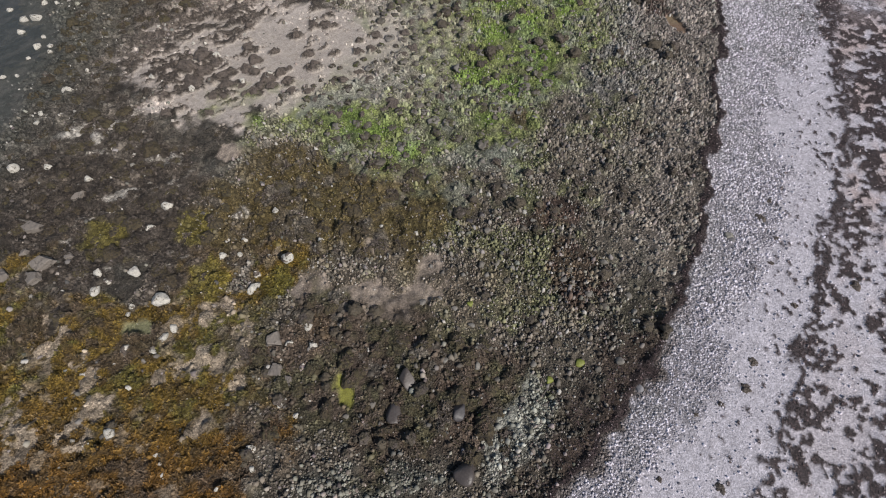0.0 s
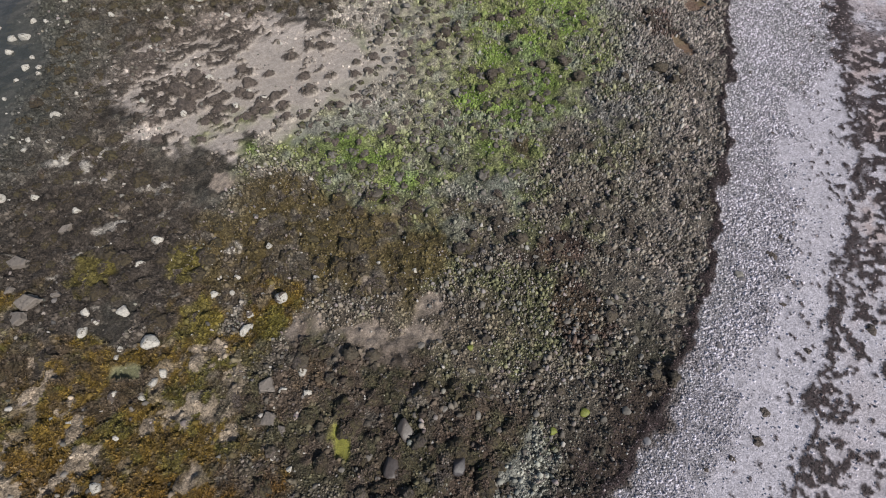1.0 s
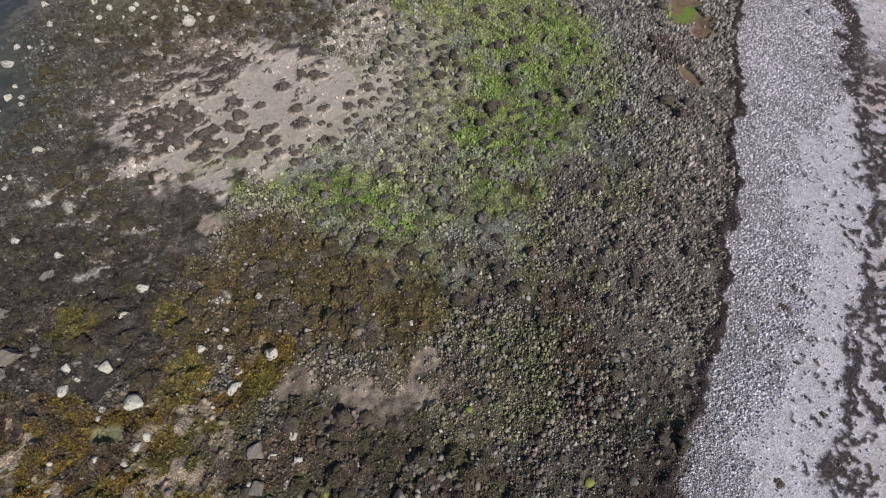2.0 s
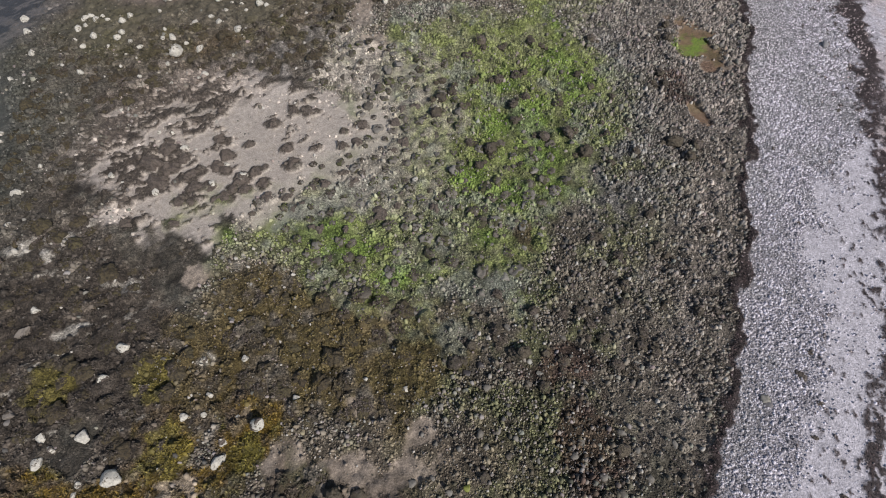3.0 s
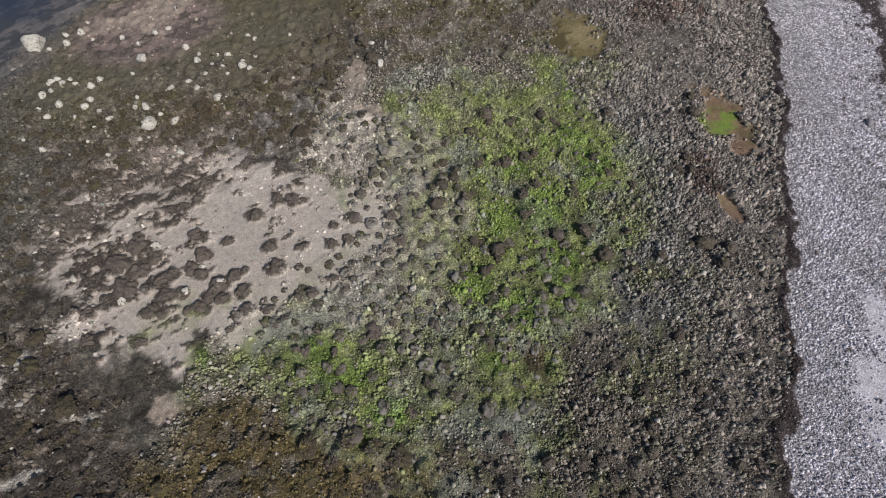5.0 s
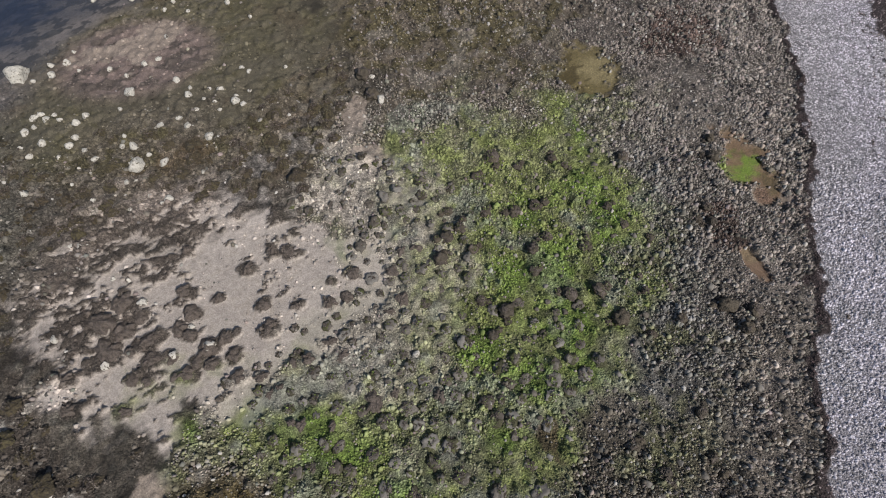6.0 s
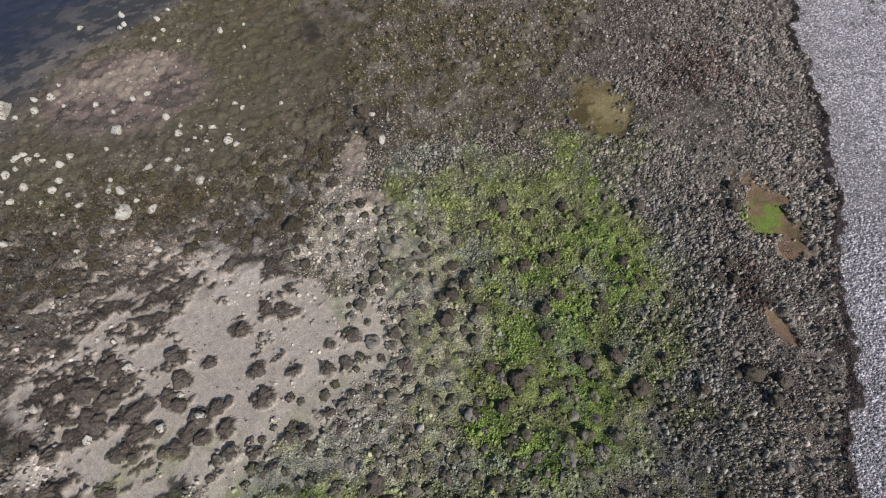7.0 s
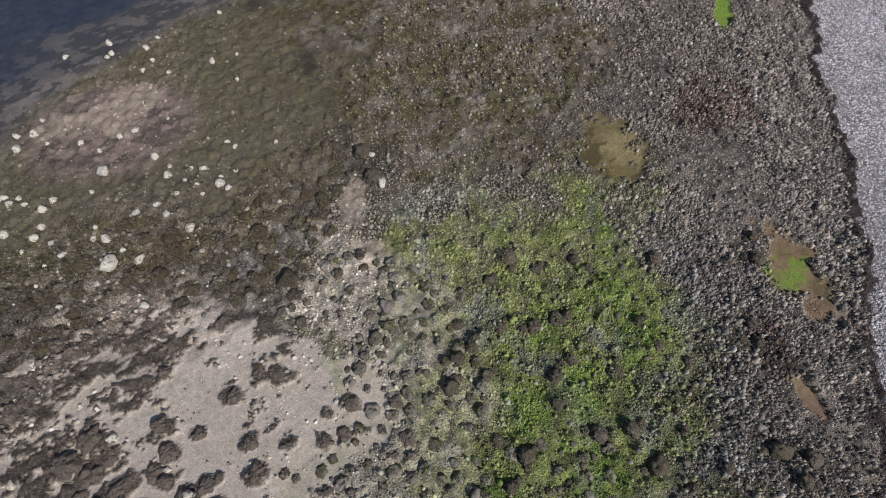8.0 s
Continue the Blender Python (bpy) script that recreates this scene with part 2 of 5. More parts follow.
TAN = ((-5.9, 9.6, 0.9, 0.7, -40), (-4.8, 8.7, 0.9, 0.5, -35), (-3.8, 9.3, 1.2, 0.6, -10), (-2.5, 8.4, 1.1, 0.6, -25), (-1.2, 8.8, 1.3, 0.6, 10), (-3.3, 7.5, 0.5, 0.4, 0), (-0.6, 10.4, 0.9, 0.5, 20), (-3.1, 11.6, 0.7, 0.4, 0),
       (-2.3, 15.2, 0.9, 0.5, -25), (-10.9, 18.8, 0.9, 0.6, 20), (-15.9, 46.0, 1.3, 2.0, -20), (-19.0, 45.2, 2.6, 0.8, 20), (-2.6, 37.4, 0.8, 1.5, 10), (-2.0, 34.3, 1.4, 0.8, 0), (0.2, 31.5, 1.2, 0.6, 0))


def warm_patch(x, y):
    """Tan, sandy gravel round the bare strips."""
    return spot(x, y, -1.6, 8.9, 5.0, 2.6, 0, 0.9, 92, 0.4, 1.1)


def tan_mask(x, y):
    """Bare strips of tan sand between weed and gravel."""
    best = np.zeros(np.shape(x))
    for cx, cy, rx, ry, turn in TAN:
        best = np.maximum(best, spot(x, y, cx, cy, rx * 1.1, ry * 1.1, turn, 1.0, 41, 0.85, 1.05))
    return best


def growth(x, y, z=None, gap_shade=0.0):
    """The natural colour of the ground cover at each place, and in a fourth column how gritty it is. gap_shade: how
    much the colour is darkened where stones lie, for the shade in their gaps.
    """
    z = z or weights(x, y)
    big, mid, fine = fbm(x, y, 5.0, 4, 31), fbm(x, y, 1.2, 4, 32, 0.65), fbm(x, y, 0.4, 2, 33, 0.7)
    along, across = 0.93 * x + 0.36 * y, -0.36 * x + 0.93 * y
    streak = fbm(along * 0.5, across, 0.75, 6, 34, 0.68)
    grit = np.ones(len(x))
    col = np.tile(np.array([[0.148, 0.128, 0.103]]), (len(x), 1))
    col = lerp(col, (0.098, 0.076, 0.060), ramp(big * 0.6 + mid * 0.4, 0.46, 0.62) * 0.8)
    col = lerp(col, (0.185, 0.178, 0.150), ramp(mid, 0.52, 0.72) * 0.6)
    col = lerp(col, (0.205, 0.180, 0.163), ramp(y, 20, 28) * ramp(x, 8, 12) * 0.7)
    col = lerp(col, (0.176, 0.174, 0.168), ramp(y, 17, 21) * (1 - ramp(y, 31, 35)) * ramp(x, 7.5, 10) * (1 - ramp(x, 12.5, 15)) * 0.75)
    col = lerp(col, (0.100, 0.084, 0.064), (1 - ramp(y, 17, 23)) * ramp(x, -2, 3) * 0.2)
    col = lerp(col, (0.128, 0.104, 0.090), ramp(y, 37, 45) * 0.55)
    film = inside(x, y, [(-6, 15), (-4, 9), (3, 3), (7, 5), (8, 9), (10, 13), (13, 22), (13, 37), (2, 41), (-6, 36)], 2.5, 2.0, 36)
    col = lerp(col, (0.150, 0.152, 0.078), film * ramp(mid + 0.5 * (big - 0.5), 0.42, 0.62) * 0.85)
    col = lerp(col, (0.202, 0.164, 0.124), warm_patch(x, y) * 0.7)
    # brown weed, mud and sand gaps towards the sea
    mud = z["mud"]
    north = ramp(y, 31, 37)
    open_sand = np.clip(ramp(1 - np.hypot((x + 13) / 9.5, (y - 28) / 8), 0.0, 0.5) + 0.5 * ramp(y, 40, 46) * ramp(-x, 11, 17), 0, 1)
    weed_mix = ramp(streak + 0.10 - 0.23 * open_sand, 0.44, 0.51)
    soil = lerp(np.tile(np.array([[0.143, 0.124, 0.102]]), (len(x), 1)), (0.30, 0.25, 0.215), open_sand)
    soil = lerp(soil, (0.088, 0.070, 0.057), (1 - ramp(y, 17, 21)) * 0.75)
    weed = lerp(np.tile(np.array([[0.092, 0.077, 0.065]]), (len(x), 1)), (0.104, 0.090, 0.047), north * ramp(big, 0.38, 0.56) * 0.9)
    weed = lerp(weed, (0.110, 0.096, 0.080), ramp(fine, 0.55, 0.75) * 0.6)
    weed = lerp(weed, (0.112, 0.072, 0.050), ramp(fbm(x, y, 3.0, 4, 35), 0.52, 0.66) * 0.7 * ramp(y, 30, 40))
    weed = lerp(weed, (0.150, 0.128, 0.102), ramp(y, 26, 31) * (1 - 0.6 * ramp(y, 41, 46)) * ramp(mid, 0.38, 0.55) * 0.75)
    weed = lerp(weed, (0.054, 0.043, 0.035), (1 - ramp(y, 18, 23)) * 0.72)
    both = soil * (1 - weed_mix[:, None]) + weed * weed_mix[:, None]
    col = col * (1 - mud[:, None]) + both * mud[:, None]
    col = lerp(col, (0.34, 0.31, 0.27), mud * (1 - ramp(fbm(along * 0.5, across, 0.7, 5, 38, 0.65), 0.29, 0.335)) * (1 - north) * 0.85)
    for cx, cy, rx, ry, turn in ((-20.6, 21.3, 1.6, 0.45, 10), (-19.1, 20.7, 0.45, 0.4, 0), (-18.4, 21.6, 0.35, 0.6, -20), (-16.8, 16.4, 1.3, 0.28, 18), (-11.3, 13.7, 0.35, 0.9, -10), (-14.3, 18.4, 0.4, 0.4, 20), (-9.9, 14.4, 0.5, 0.25, 0)):
        col = lerp(col, (0.40, 0.37, 0.33), spot(x, y, cx, cy, rx, ry, turn, 0.9, 52) * 0.85)
    soft = z["soft"] * (1 - z["north"])
    silt = soft * ramp(1 - np.hypot((x + 17.0) / 6.5, (y - 44.5) / 4.5), 0.05, 0.4)
    col = lerp(col, (0.098, 0.087, 0.055), soft * 0.6)
    col = lerp(col, (0.212, 0.160, 0.146), silt * 0.8)
    col = lerp(col, (0.080, 0.067, 0.058), silt * ramp(fbm(along * 0.55, across, 0.6, 4, 57, 0.62), 0.50, 0.57) * 0.8)
    grit = grit * (1 - 0.75 * z["soft"])
    # grey stony belt between the sand and the weed beds behind it
    belt = inside(x, y, [(-8, 31), (-3, 35.5), (2, 38), (1, 40.5), (-4, 38.5), (-10, 33.5)], 1.0, 1.4, 37)
    col = lerp(col, (0.195, 0.178, 0.165), belt * ramp(mid, 0.4, 0.6) * 0.8)
    bed = z["north"]
    col = lerp(col, (0.134, 0.110, 0.085), bed * 0.8)
    col = lerp(col, (0.090, 0.076, 0.038), bed * ramp(mid * 0.6 + big * 0.4, 0.46, 0.56) * 0.85)
    col = lerp(col, (0.215, 0.190, 0.165), bed * ramp(fbm(x, y, 1.4, 5, 42, 0.65), 0.57, 0.64) * 0.6)
    by_line = ramp(past_strand(x, y), -6.0, -1.0) * ramp(y, 6, 11)
    col = lerp(col, (0.270, 0.235, 0.210), by_line * 0.85 * (0.4 + 0.6 * ramp(mid, 0.4, 0.55)))
    # pale sand with weed islands in it
    sand = z["sand"]
    open_now = np.clip(sand - z["isle"], 0, 1)
    col = lerp(col, (0.102, 0.083, 0.070), z["isle"] * 0.9)
    col = lerp(col, (0.480, 0.420, 0.376), open_now * (0.78 + 0.22 * ramp(big, 0.35, 0.6)))
    col = lerp(col, (0.33, 0.285, 0.24), open_now * ramp(fine, 0.6, 0.75) * 0.5)
    grit = grit * (1 - 0.85 * open_now)
    bare = tan_mask(x, y)
    col = lerp(col, (0.285, 0.234, 0.194), bare * 0.82)
    grit = grit * (1 - 0.5 * bare)
    # olive turf
    col = lerp(col, (0.122, 0.091, 0.033), z["olive"] * ramp(mid, 0.33, 0.52) * 0.85)
    col = lerp(col, (0.062, 0.047, 0.026), z["olive"] * ramp(fine, 0.52, 0.7) * 0.6)
    # golden and orange weed, with bare sandy gaps
    orange = z["orange"]
    gap = np.zeros(len(x))
    for cx, cy, r in BARE:
        gap = np.maximum(gap, spot(x, y, cx, cy, r * 1.4, r * 1.0, 40, 1.4, 43, 0.9, 1.05))
    gap = gap * ramp(fbm(x, y, 0.5, 2, 56), 0.26, 0.36)
    gap = np.maximum(gap, ramp(fbm(x, y, 1.1, 4, 44, 0.65), 0.64, 0.68) * 0.6)
    low = 1 - ramp(y + 5 * (big - 0.5), 2.0, 6.0)
    gold = lerp(np.tile(np.array([[0.165, 0.110, 0.024]]), (len(x), 1)), (0.170, 0.088, 0.020), low)
    gold = lerp(gold, (0.110, 0.105, 0.030), ramp(mid, 0.5, 0.65) * (1 - low) * 0.8)
    gold = lerp(gold, (0.060, 0.041, 0.020), ramp(fine, 0.47, 0.68) * 0.8)
    gold = lerp(gold, (0.080, 0.060, 0.045), ramp(fbm(x, y, 1.8, 5, 46), 0.56, 0.66) * 0.8)
    keep = (orange * (1 - gap * 0.9))[:, None]
    col = lerp(col, (0.360, 0.292, 0.222), orange * gap * 0.95)
    col = col * (1 - keep) + gold * keep
    for cx, cy, r in ((-16.9, 13.6, 1.1), (-12.3, 13.7, 1.1), (-11.0, 10.8, 1.0), (-7.8, 10.2, 0.8)):
        col = lerp(col, (0.140, 0.118, 0.024), spot(x, y, cx, cy, r, r, 0, 0.8, 45) * 0.7)
    # bright green weed
    green = z["green"]
    peak = np.zeros_like(x)
    for cx, cy, rx, ry in ((7.1, 26.6, 1.8, 1.6), (10.1, 28.7, 1.2, 2.2), (7.1, 23.8, 1.6, 1.4), (2.8, 23.1, 1.5, 1.3), (4.9, 26.5, 1.6, 1.2), (-1.1, 17.5, 1.5, 0.9), (-3.6, 19.2, 1.9, 1.1), (-4.7, 20.6, 1.5, 0.9), (-9.8, 20.8, 0.9, 0.7),
                           (3.1, 19.0, 1.0, 0.8), (7.2, 21.5, 0.9, 0.8), (9.0, 31.0, 1.5, 1.2), (10.2, 35.0, 0.9, 1.0), (6.0, 29.8, 1.6, 1.2), (-2.6, 30.4, 0.8, 0.6), (5.0, 21.5, 1.6, 1.2)):
        peak = np.maximum(peak, np.exp(-(((x - cx) / rx) ** 2 + ((y - cy) / ry) ** 2)))
    tuft = fbm(x, y, 0.7, 4, 40, 0.6)
    cover = green * ramp(mid * 0.4 + tuft * 0.4 + fine * 0.2 + 0.16 * peak, 0.33, 0.60)
    gappy = green * (1 - ramp(y, 21.5, 25.0)) * ramp(fbm(x, y, 1.3, 4, 76, 0.6), 0.44, 0.54)
    gappy = gappy * (1 - peak)
    cover = cover * (1 - 0.4 * gappy)
    col = lerp(col, (0.222, 0.230, 0.122), green * 0.85)
    col = lerp(col, (0.255, 0.255, 0.220), gappy * 0.42)
    col = lerp(col, (0.178, 0.205, 0.066), cover * 0.85)
    col = lerp(col, (0.150, 0.228, 0.046), cover * ramp(peak + 1.5 * (tuft - 0.5), 0.15, 1.0) * 0.72)
    col = lerp(col, (0.215, 0.225, 0.205), green * ramp(fbm(x, y, 1.2, 5, 47), 0.54, 0.66) * (1 - 0.7 * peak) * 0.6)
    col = lerp(col, (0.425, 0.378, 0.325), z["mixed"] * (1 - 0.7 * cover) * (0.7 + 0.3 * ramp(mid, 0.4, 0.6)))
    col = lerp(col, (0.31, 0.285, 0.235), spot(x, y, -2.4, 25.3, 3.0, 1.6, 20, 1.0, 54) * 0.55)
    col = lerp(col, (0.31, 0.28, 0.24), spot(x, y, -1.2, 31.2, 2.2, 1.4, 20, 1.0, 55) * 0.5)
    # red-brown stains and dark hollows in the gravel
    for cx, cy, rx, ry in ((6.1, 9.3, 1.1, 1.9), (-0.5, 3.6, 2.2, 1.4), (5.8, 12.5, 1.6, 0.9), (5.2, 18.9, 0.6, 0.8), (17.5, 41.5, 2.5, 2.0), (15.6, 27.8, 0.8, 2.2)):
        col = lerp(col, (0.082, 0.048, 0.038), spot(x, y, cx, cy, rx, ry, 0, 1.0, 48) * 0.75)
    for cx, cy, rx, ry, turn in ((8.0, 6.9, 1.0, 3.0, -35), (5.2, 3.2, 1.0, 2.8, -40), (-1.5, 40.0, 1.3, 1.4, 0), (-3.0, 6.5, 2.2, 1.8, 0), (-1.0, 2.0, 2.0, 1.0, 0)):
        col = lerp(col, (0.055, 0.049, 0.040), spot(x, y, cx, cy, rx, ry, turn, 1.0, 49) * 0.65)
    for cx, cy, rx, ry, turn in ((-3.8, 1.2, 2.4, 1.0, 0), (1.0, 37.0, 2.5, 1.0, 10), (1.4, 14.2, 1.0, 1.0, 0), (-4.5, 22.4, 2.8, 1.0, 20), (2.5, 16.6, 3.0, 0.8, 0)):
        col = lerp(col, (0.215, 0.225, 0.195), spot(x, y, cx, cy, rx, ry, turn, 0.9, 50) * 0.55)
    col = lerp(col, (0.300, 0.302, 0.268), spot(x, y, 2.6, 2.8, 1.1, 2.4, -40, 0.9, 50) * 0.8)
    mire = z["mire"] * (1 - spot(x, y, 2.6, 2.8, 1.1, 2.4, -40, 0.9, 50))
    col = lerp(col, (0.094, 0.068, 0.051), mire * 0.85)
    col = lerp(col, (0.080, 0.078, 0.040), mire * ramp(mid, 0.45, 0.6) * 0.7)
    col = lerp(col, (0.150, 0.132, 0.110), mire * ramp(fbm(x, y, 0.9, 5, 51, 0.68), 0.58, 0.66) * 0.8)
    tone = 1 + (1 - 0.75 * z["sand"]) * (1 - 0.6 * z["soft"]) * (1.1 * (fine - 0.5) + 0.5 * (fbm(x, y, 0.8, 2, 53) - 0.5))
    col = col * tone[:, None]
    # beds of the tide pools
    for k, (cx, cy, rx, ry, turn) in enumerate(POOLS):
        bed = ((0.172, 0.140, 0.072), (0.215, 0.145, 0.098), (0.205, 0.138, 0.102), (0.190, 0.285, 0.045), (0.270, 0.265, 0.065), (0.200, 0.200, 0.125))[k]
        wet = spot(x, y, cx, cy, rx, ry, turn, 0.85, 80 + k, 0.7, 1.15)
        col = lerp(col, bed, wet * 0.95)
        if k == 0:
            col = lerp(col, (0.260, 0.218, 0.128), spot(x, y, 11.9, 39.4, 1.2, 1.4, 0, 0.9, 86, 0.5, 1.1))
            col = lerp(col, (0.080, 0.062, 0.030), wet * ramp(streak + 0.10 * ramp(11.6 - x, 0.0, 1.5), 0.52, 0.58) * 0.8)
        if k == 1:
            col = lerp(col, (0.175, 0.250, 0.052), spot(x, y, 17.8, 31.2, 0.95, 1.15, 20, 1.5, 87, 0.1, 1.0))
            col = lerp(col, (0.245, 0.158, 0.120), spot(x, y, 18.1, 29.4, 0.45, 0.5, 0, 0.7, 88) * 0.85)
            col = lerp(col, (0.100, 0.085, 0.045), wet * ramp(streak, 0.54, 0.62) * 0.6)
        if k == 2:
            col = lerp(col, (0.300, 0.260, 0.160), spot(x, y, 16.2, 26.3, 0.4, 0.5, 0, 0.4, 89) * 0.3)
        grit = grit * (1 - 0.8 * wet)
    col = lerp(col, (0.270, 0.225, 0.200), spot(x, y, 19.3, 28.8, 0.35, 0.8, 15, 0.4, 90) * 0.8)
    # the shingle beach and its weed
    beach = z["beach"]
    shore_col = lerp(np.tile(np.array([[0.490, 0.462, 0.505]]), (len(x), 1)), (0.385, 0.370, 0.385), ramp(mid, 0.45, 0.7) * (1 - z["fine"]) * 0.7)
    s, south = past_strand(x, y), 1 - ramp(y, 4.0, 9.0)
    shore_col = lerp(shore_col, (0.300, 0.278, 0.270), (1 - ramp(s + (mid - 0.5) * 1.5, 0.1, 1.0)) * 0.3)
    shore_col = lerp(shore_col, (0.115, 0.090, 0.072), south * (1 - ramp(s + (mid - 0.5) * 2.2 + (fine - 0.5) * 1.2, 0.35, 0.85)) * 0.8)
    shore_col = lerp(shore_col, (0.40, 0.378, 0.395), ramp(y, 24, 32) * (1 - ramp(s + (mid - 0.5) * 2.5, 0.8, 2.6)) * 0.75)
    shore_col = lerp(shore_col, (0.500, 0.472, 0.520), z["fine"] * 0.85)
    shore_col = lerp(shore_col, (0.42, 0.335, 0.320), z["pink"] * ramp(mid, 0.35, 0.6) * 0.8)
    col = col * (1 - beach[:, None]) + shore_col * beach[:, None]
    grit = grit * (1 - 0.6 * beach * z["fine"])
    drift = np.clip(np.maximum(z["strand"], z["band"]), 0, 1)
    col = lerp(col, (0.076, 0.054, 0.043), z["strand_wide"] * 0.88)
    col = lerp(col, (0.040, 0.028, 0.028), drift * 0.95)
    # under water: silt, dark weed blotches, and a dark coat farther out
    out = off_shore(x, y) + (fbm(x, y, 4.0, 4, 58) - 0.5) * 4
    col = lerp(col, (0.178, 0.158, 0.156), z["sea"] * 0.8)
    col = lerp(col, (0.058, 0.056, 0.058), z["sea"] * ramp(fbm(along * 0.6, across, 0.55, 4, 57, 0.62), 0.46, 0.52) * 0.95)
    col = lerp(col, (0.090, 0.092, 0.102), ramp(out, 0.0, 8.0) * 0.35)
    # blue of the reflected sky over deeper water, painted into the bed
    col = lerp(col, (0.022, 0.034, 0.070), ramp(out + 14 * (fbm(along * 0.5, across, 2.4, 5, 59, 0.6) - 0.5), 2.0, 12.0) * 0.8 * ramp(y, 34, 43))
    col = lerp(col, (0.066, 0.070, 0.060), ramp(out + 4 * (fbm(x, y, 1.5, 4, 75) - 0.5), -7.5, 1.5) * (1 - ramp(y, 34, 43)) * 0.75)
    grit = grit * (1 - 0.85 * z["sea"])
    # shade in the gaps between loose stones, put into the ground colour
    if gap_shade:
        col = col * (1 - gap_shade * np.maximum(gravel_keep(x, y, z) * (1 - 0.4 * z["green"]) * (1 - 0.6 * z["mixed"]), 0.6 * shingle_keep(x, y, z)))[:, None]
    return np.c_[np.clip(col, 0.004, 0.9), np.clip(grit, 0, 1)]


def height(x, y, z=None):
    """The lie of the ground."""
    z = z or weights(x, y)
    h = 0.10 * (fbm(x, y, 7.0, 3, 61) - 0.5)
    pools = pool_mask(x, y)
    weedy = np.clip(z["mud"] + z["orange"] + z["olive"] + z["north"] + z["mire"] + 0.6 * z["green"], 0, 1) * (1 - z["beach"])
    rough = (1 - z["beach"]) * (1 - 0.3 * z["mire"]) * (1 - 0.55 * z["soft"]) * (1 - 0.9 * z["sea"]) * (1 - 0.85 * np.clip(z["sand"] - z["isle"], 0, 1)) * (1 - pools)
    h = h + rough * (0.22 * (fbm(x, y, 1.1, 4, 62) - 0.5) + 0.16 * (fbm(x, y, 0.5, 2, 63, 0.7) - 0.5))
    h = h + rough * weedy * (0.27 * cells(x, y, 0.85, 5, 0.6) + 0.13 * cells(x, y, 0.42, 9, 0.7))
    h = h + rough * (1 - weedy) * (0.14 * cells(x, y, 0.9, 6, 0.35) + 0.10 * cells(x, y, 0.38, 8, 0.6))
    h = h + 0.13 * z["isle"] * (0.4 + fbm(x, y, 0.5, 3, 68))
    h = h + z["beach"] * 0.05 * (fbm(x, y, 0.7, 2, 65) - 0.5)
    h = h + 0.12 * z["strand"] * fbm(x, y, 0.4, 1, 66) + 0.08 * z["band"] * fbm(x, y, 0.4, 2, 67) - 0.08 * pools
    s = past_strand(x, y)
    h = h + 0.10 * ramp(s, -0.6, 0.2) + 0.03 * np.clip(s - 9, 0, 200)
    out = off_shore(x, y)
    h = h + 0.16 * ramp(out, -6, 0) * (fbm(x, y, 2.4, 4, 69) - 0.5)
    return h - 0.10 * ramp(out, -4, 1) - 0.022 * np.clip(out, 0, 60)


def gravel_keep(x, y, z):
    keep = (1 - z["beach"]) * (1 - z["mud"]) * (1 - z["orange"]) * (1 - 0.95 * z["sand"] ** 3) * (1 - 0.85 * z["olive"]) * (1 - 0.4 * warm_patch(x, y)) * (1 - z["sea"]) * (1 - z["strand"])
    keep = keep * (1 - 0.3 * z["green"]) * (1 - 0.72 * z["north"]) * (1 - 0.85 * z["mire"]) * (1 - 0.7 * z["mixed"]) * (1 - 0.75 * z["strand_wide"]) * (0.4 + 0.6 * ramp(fbm(x, y, 2.6, 4, 72), 0.36, 0.5))
    return np.clip(keep * (1 - pool_mask(x, y)) * (1 - 0.95 * tan_mask(x, y)), 0, 1)


def cobble_keep(x, y, z):
    return gravel_keep(x, y, z) * (1 - 0.6 * z["green"]) * (1 - 0.5 * warm_patch(x, y))


def shingle_keep(x, y, z):
    return z["beach"] * (1 - 0.94 * z["fine"]) * (1 - 0.82 * z["band"]) * (1 - 0.9 * z["strand"])


def mud_keep(x, y, z):
    some = np.clip(z["mud"] + 0.8 * z["north"] + 0.6 * z["mire"] + 0.2 * z["orange"] + 0.12 * z["sand"] + 0.12 * z["olive"], 0, 1)
    return some * (1 - 0.45 * z["mud"] * (1 - ramp(y, 17, 22))) * (1 - z["sea"]) * (1 - 0.72 * z["soft"]) * (0.15 + 0.85 * ramp(fbm(x, y, 2.0, 4, 71), 0.42, 0.6)) * (1 - z["beach"])


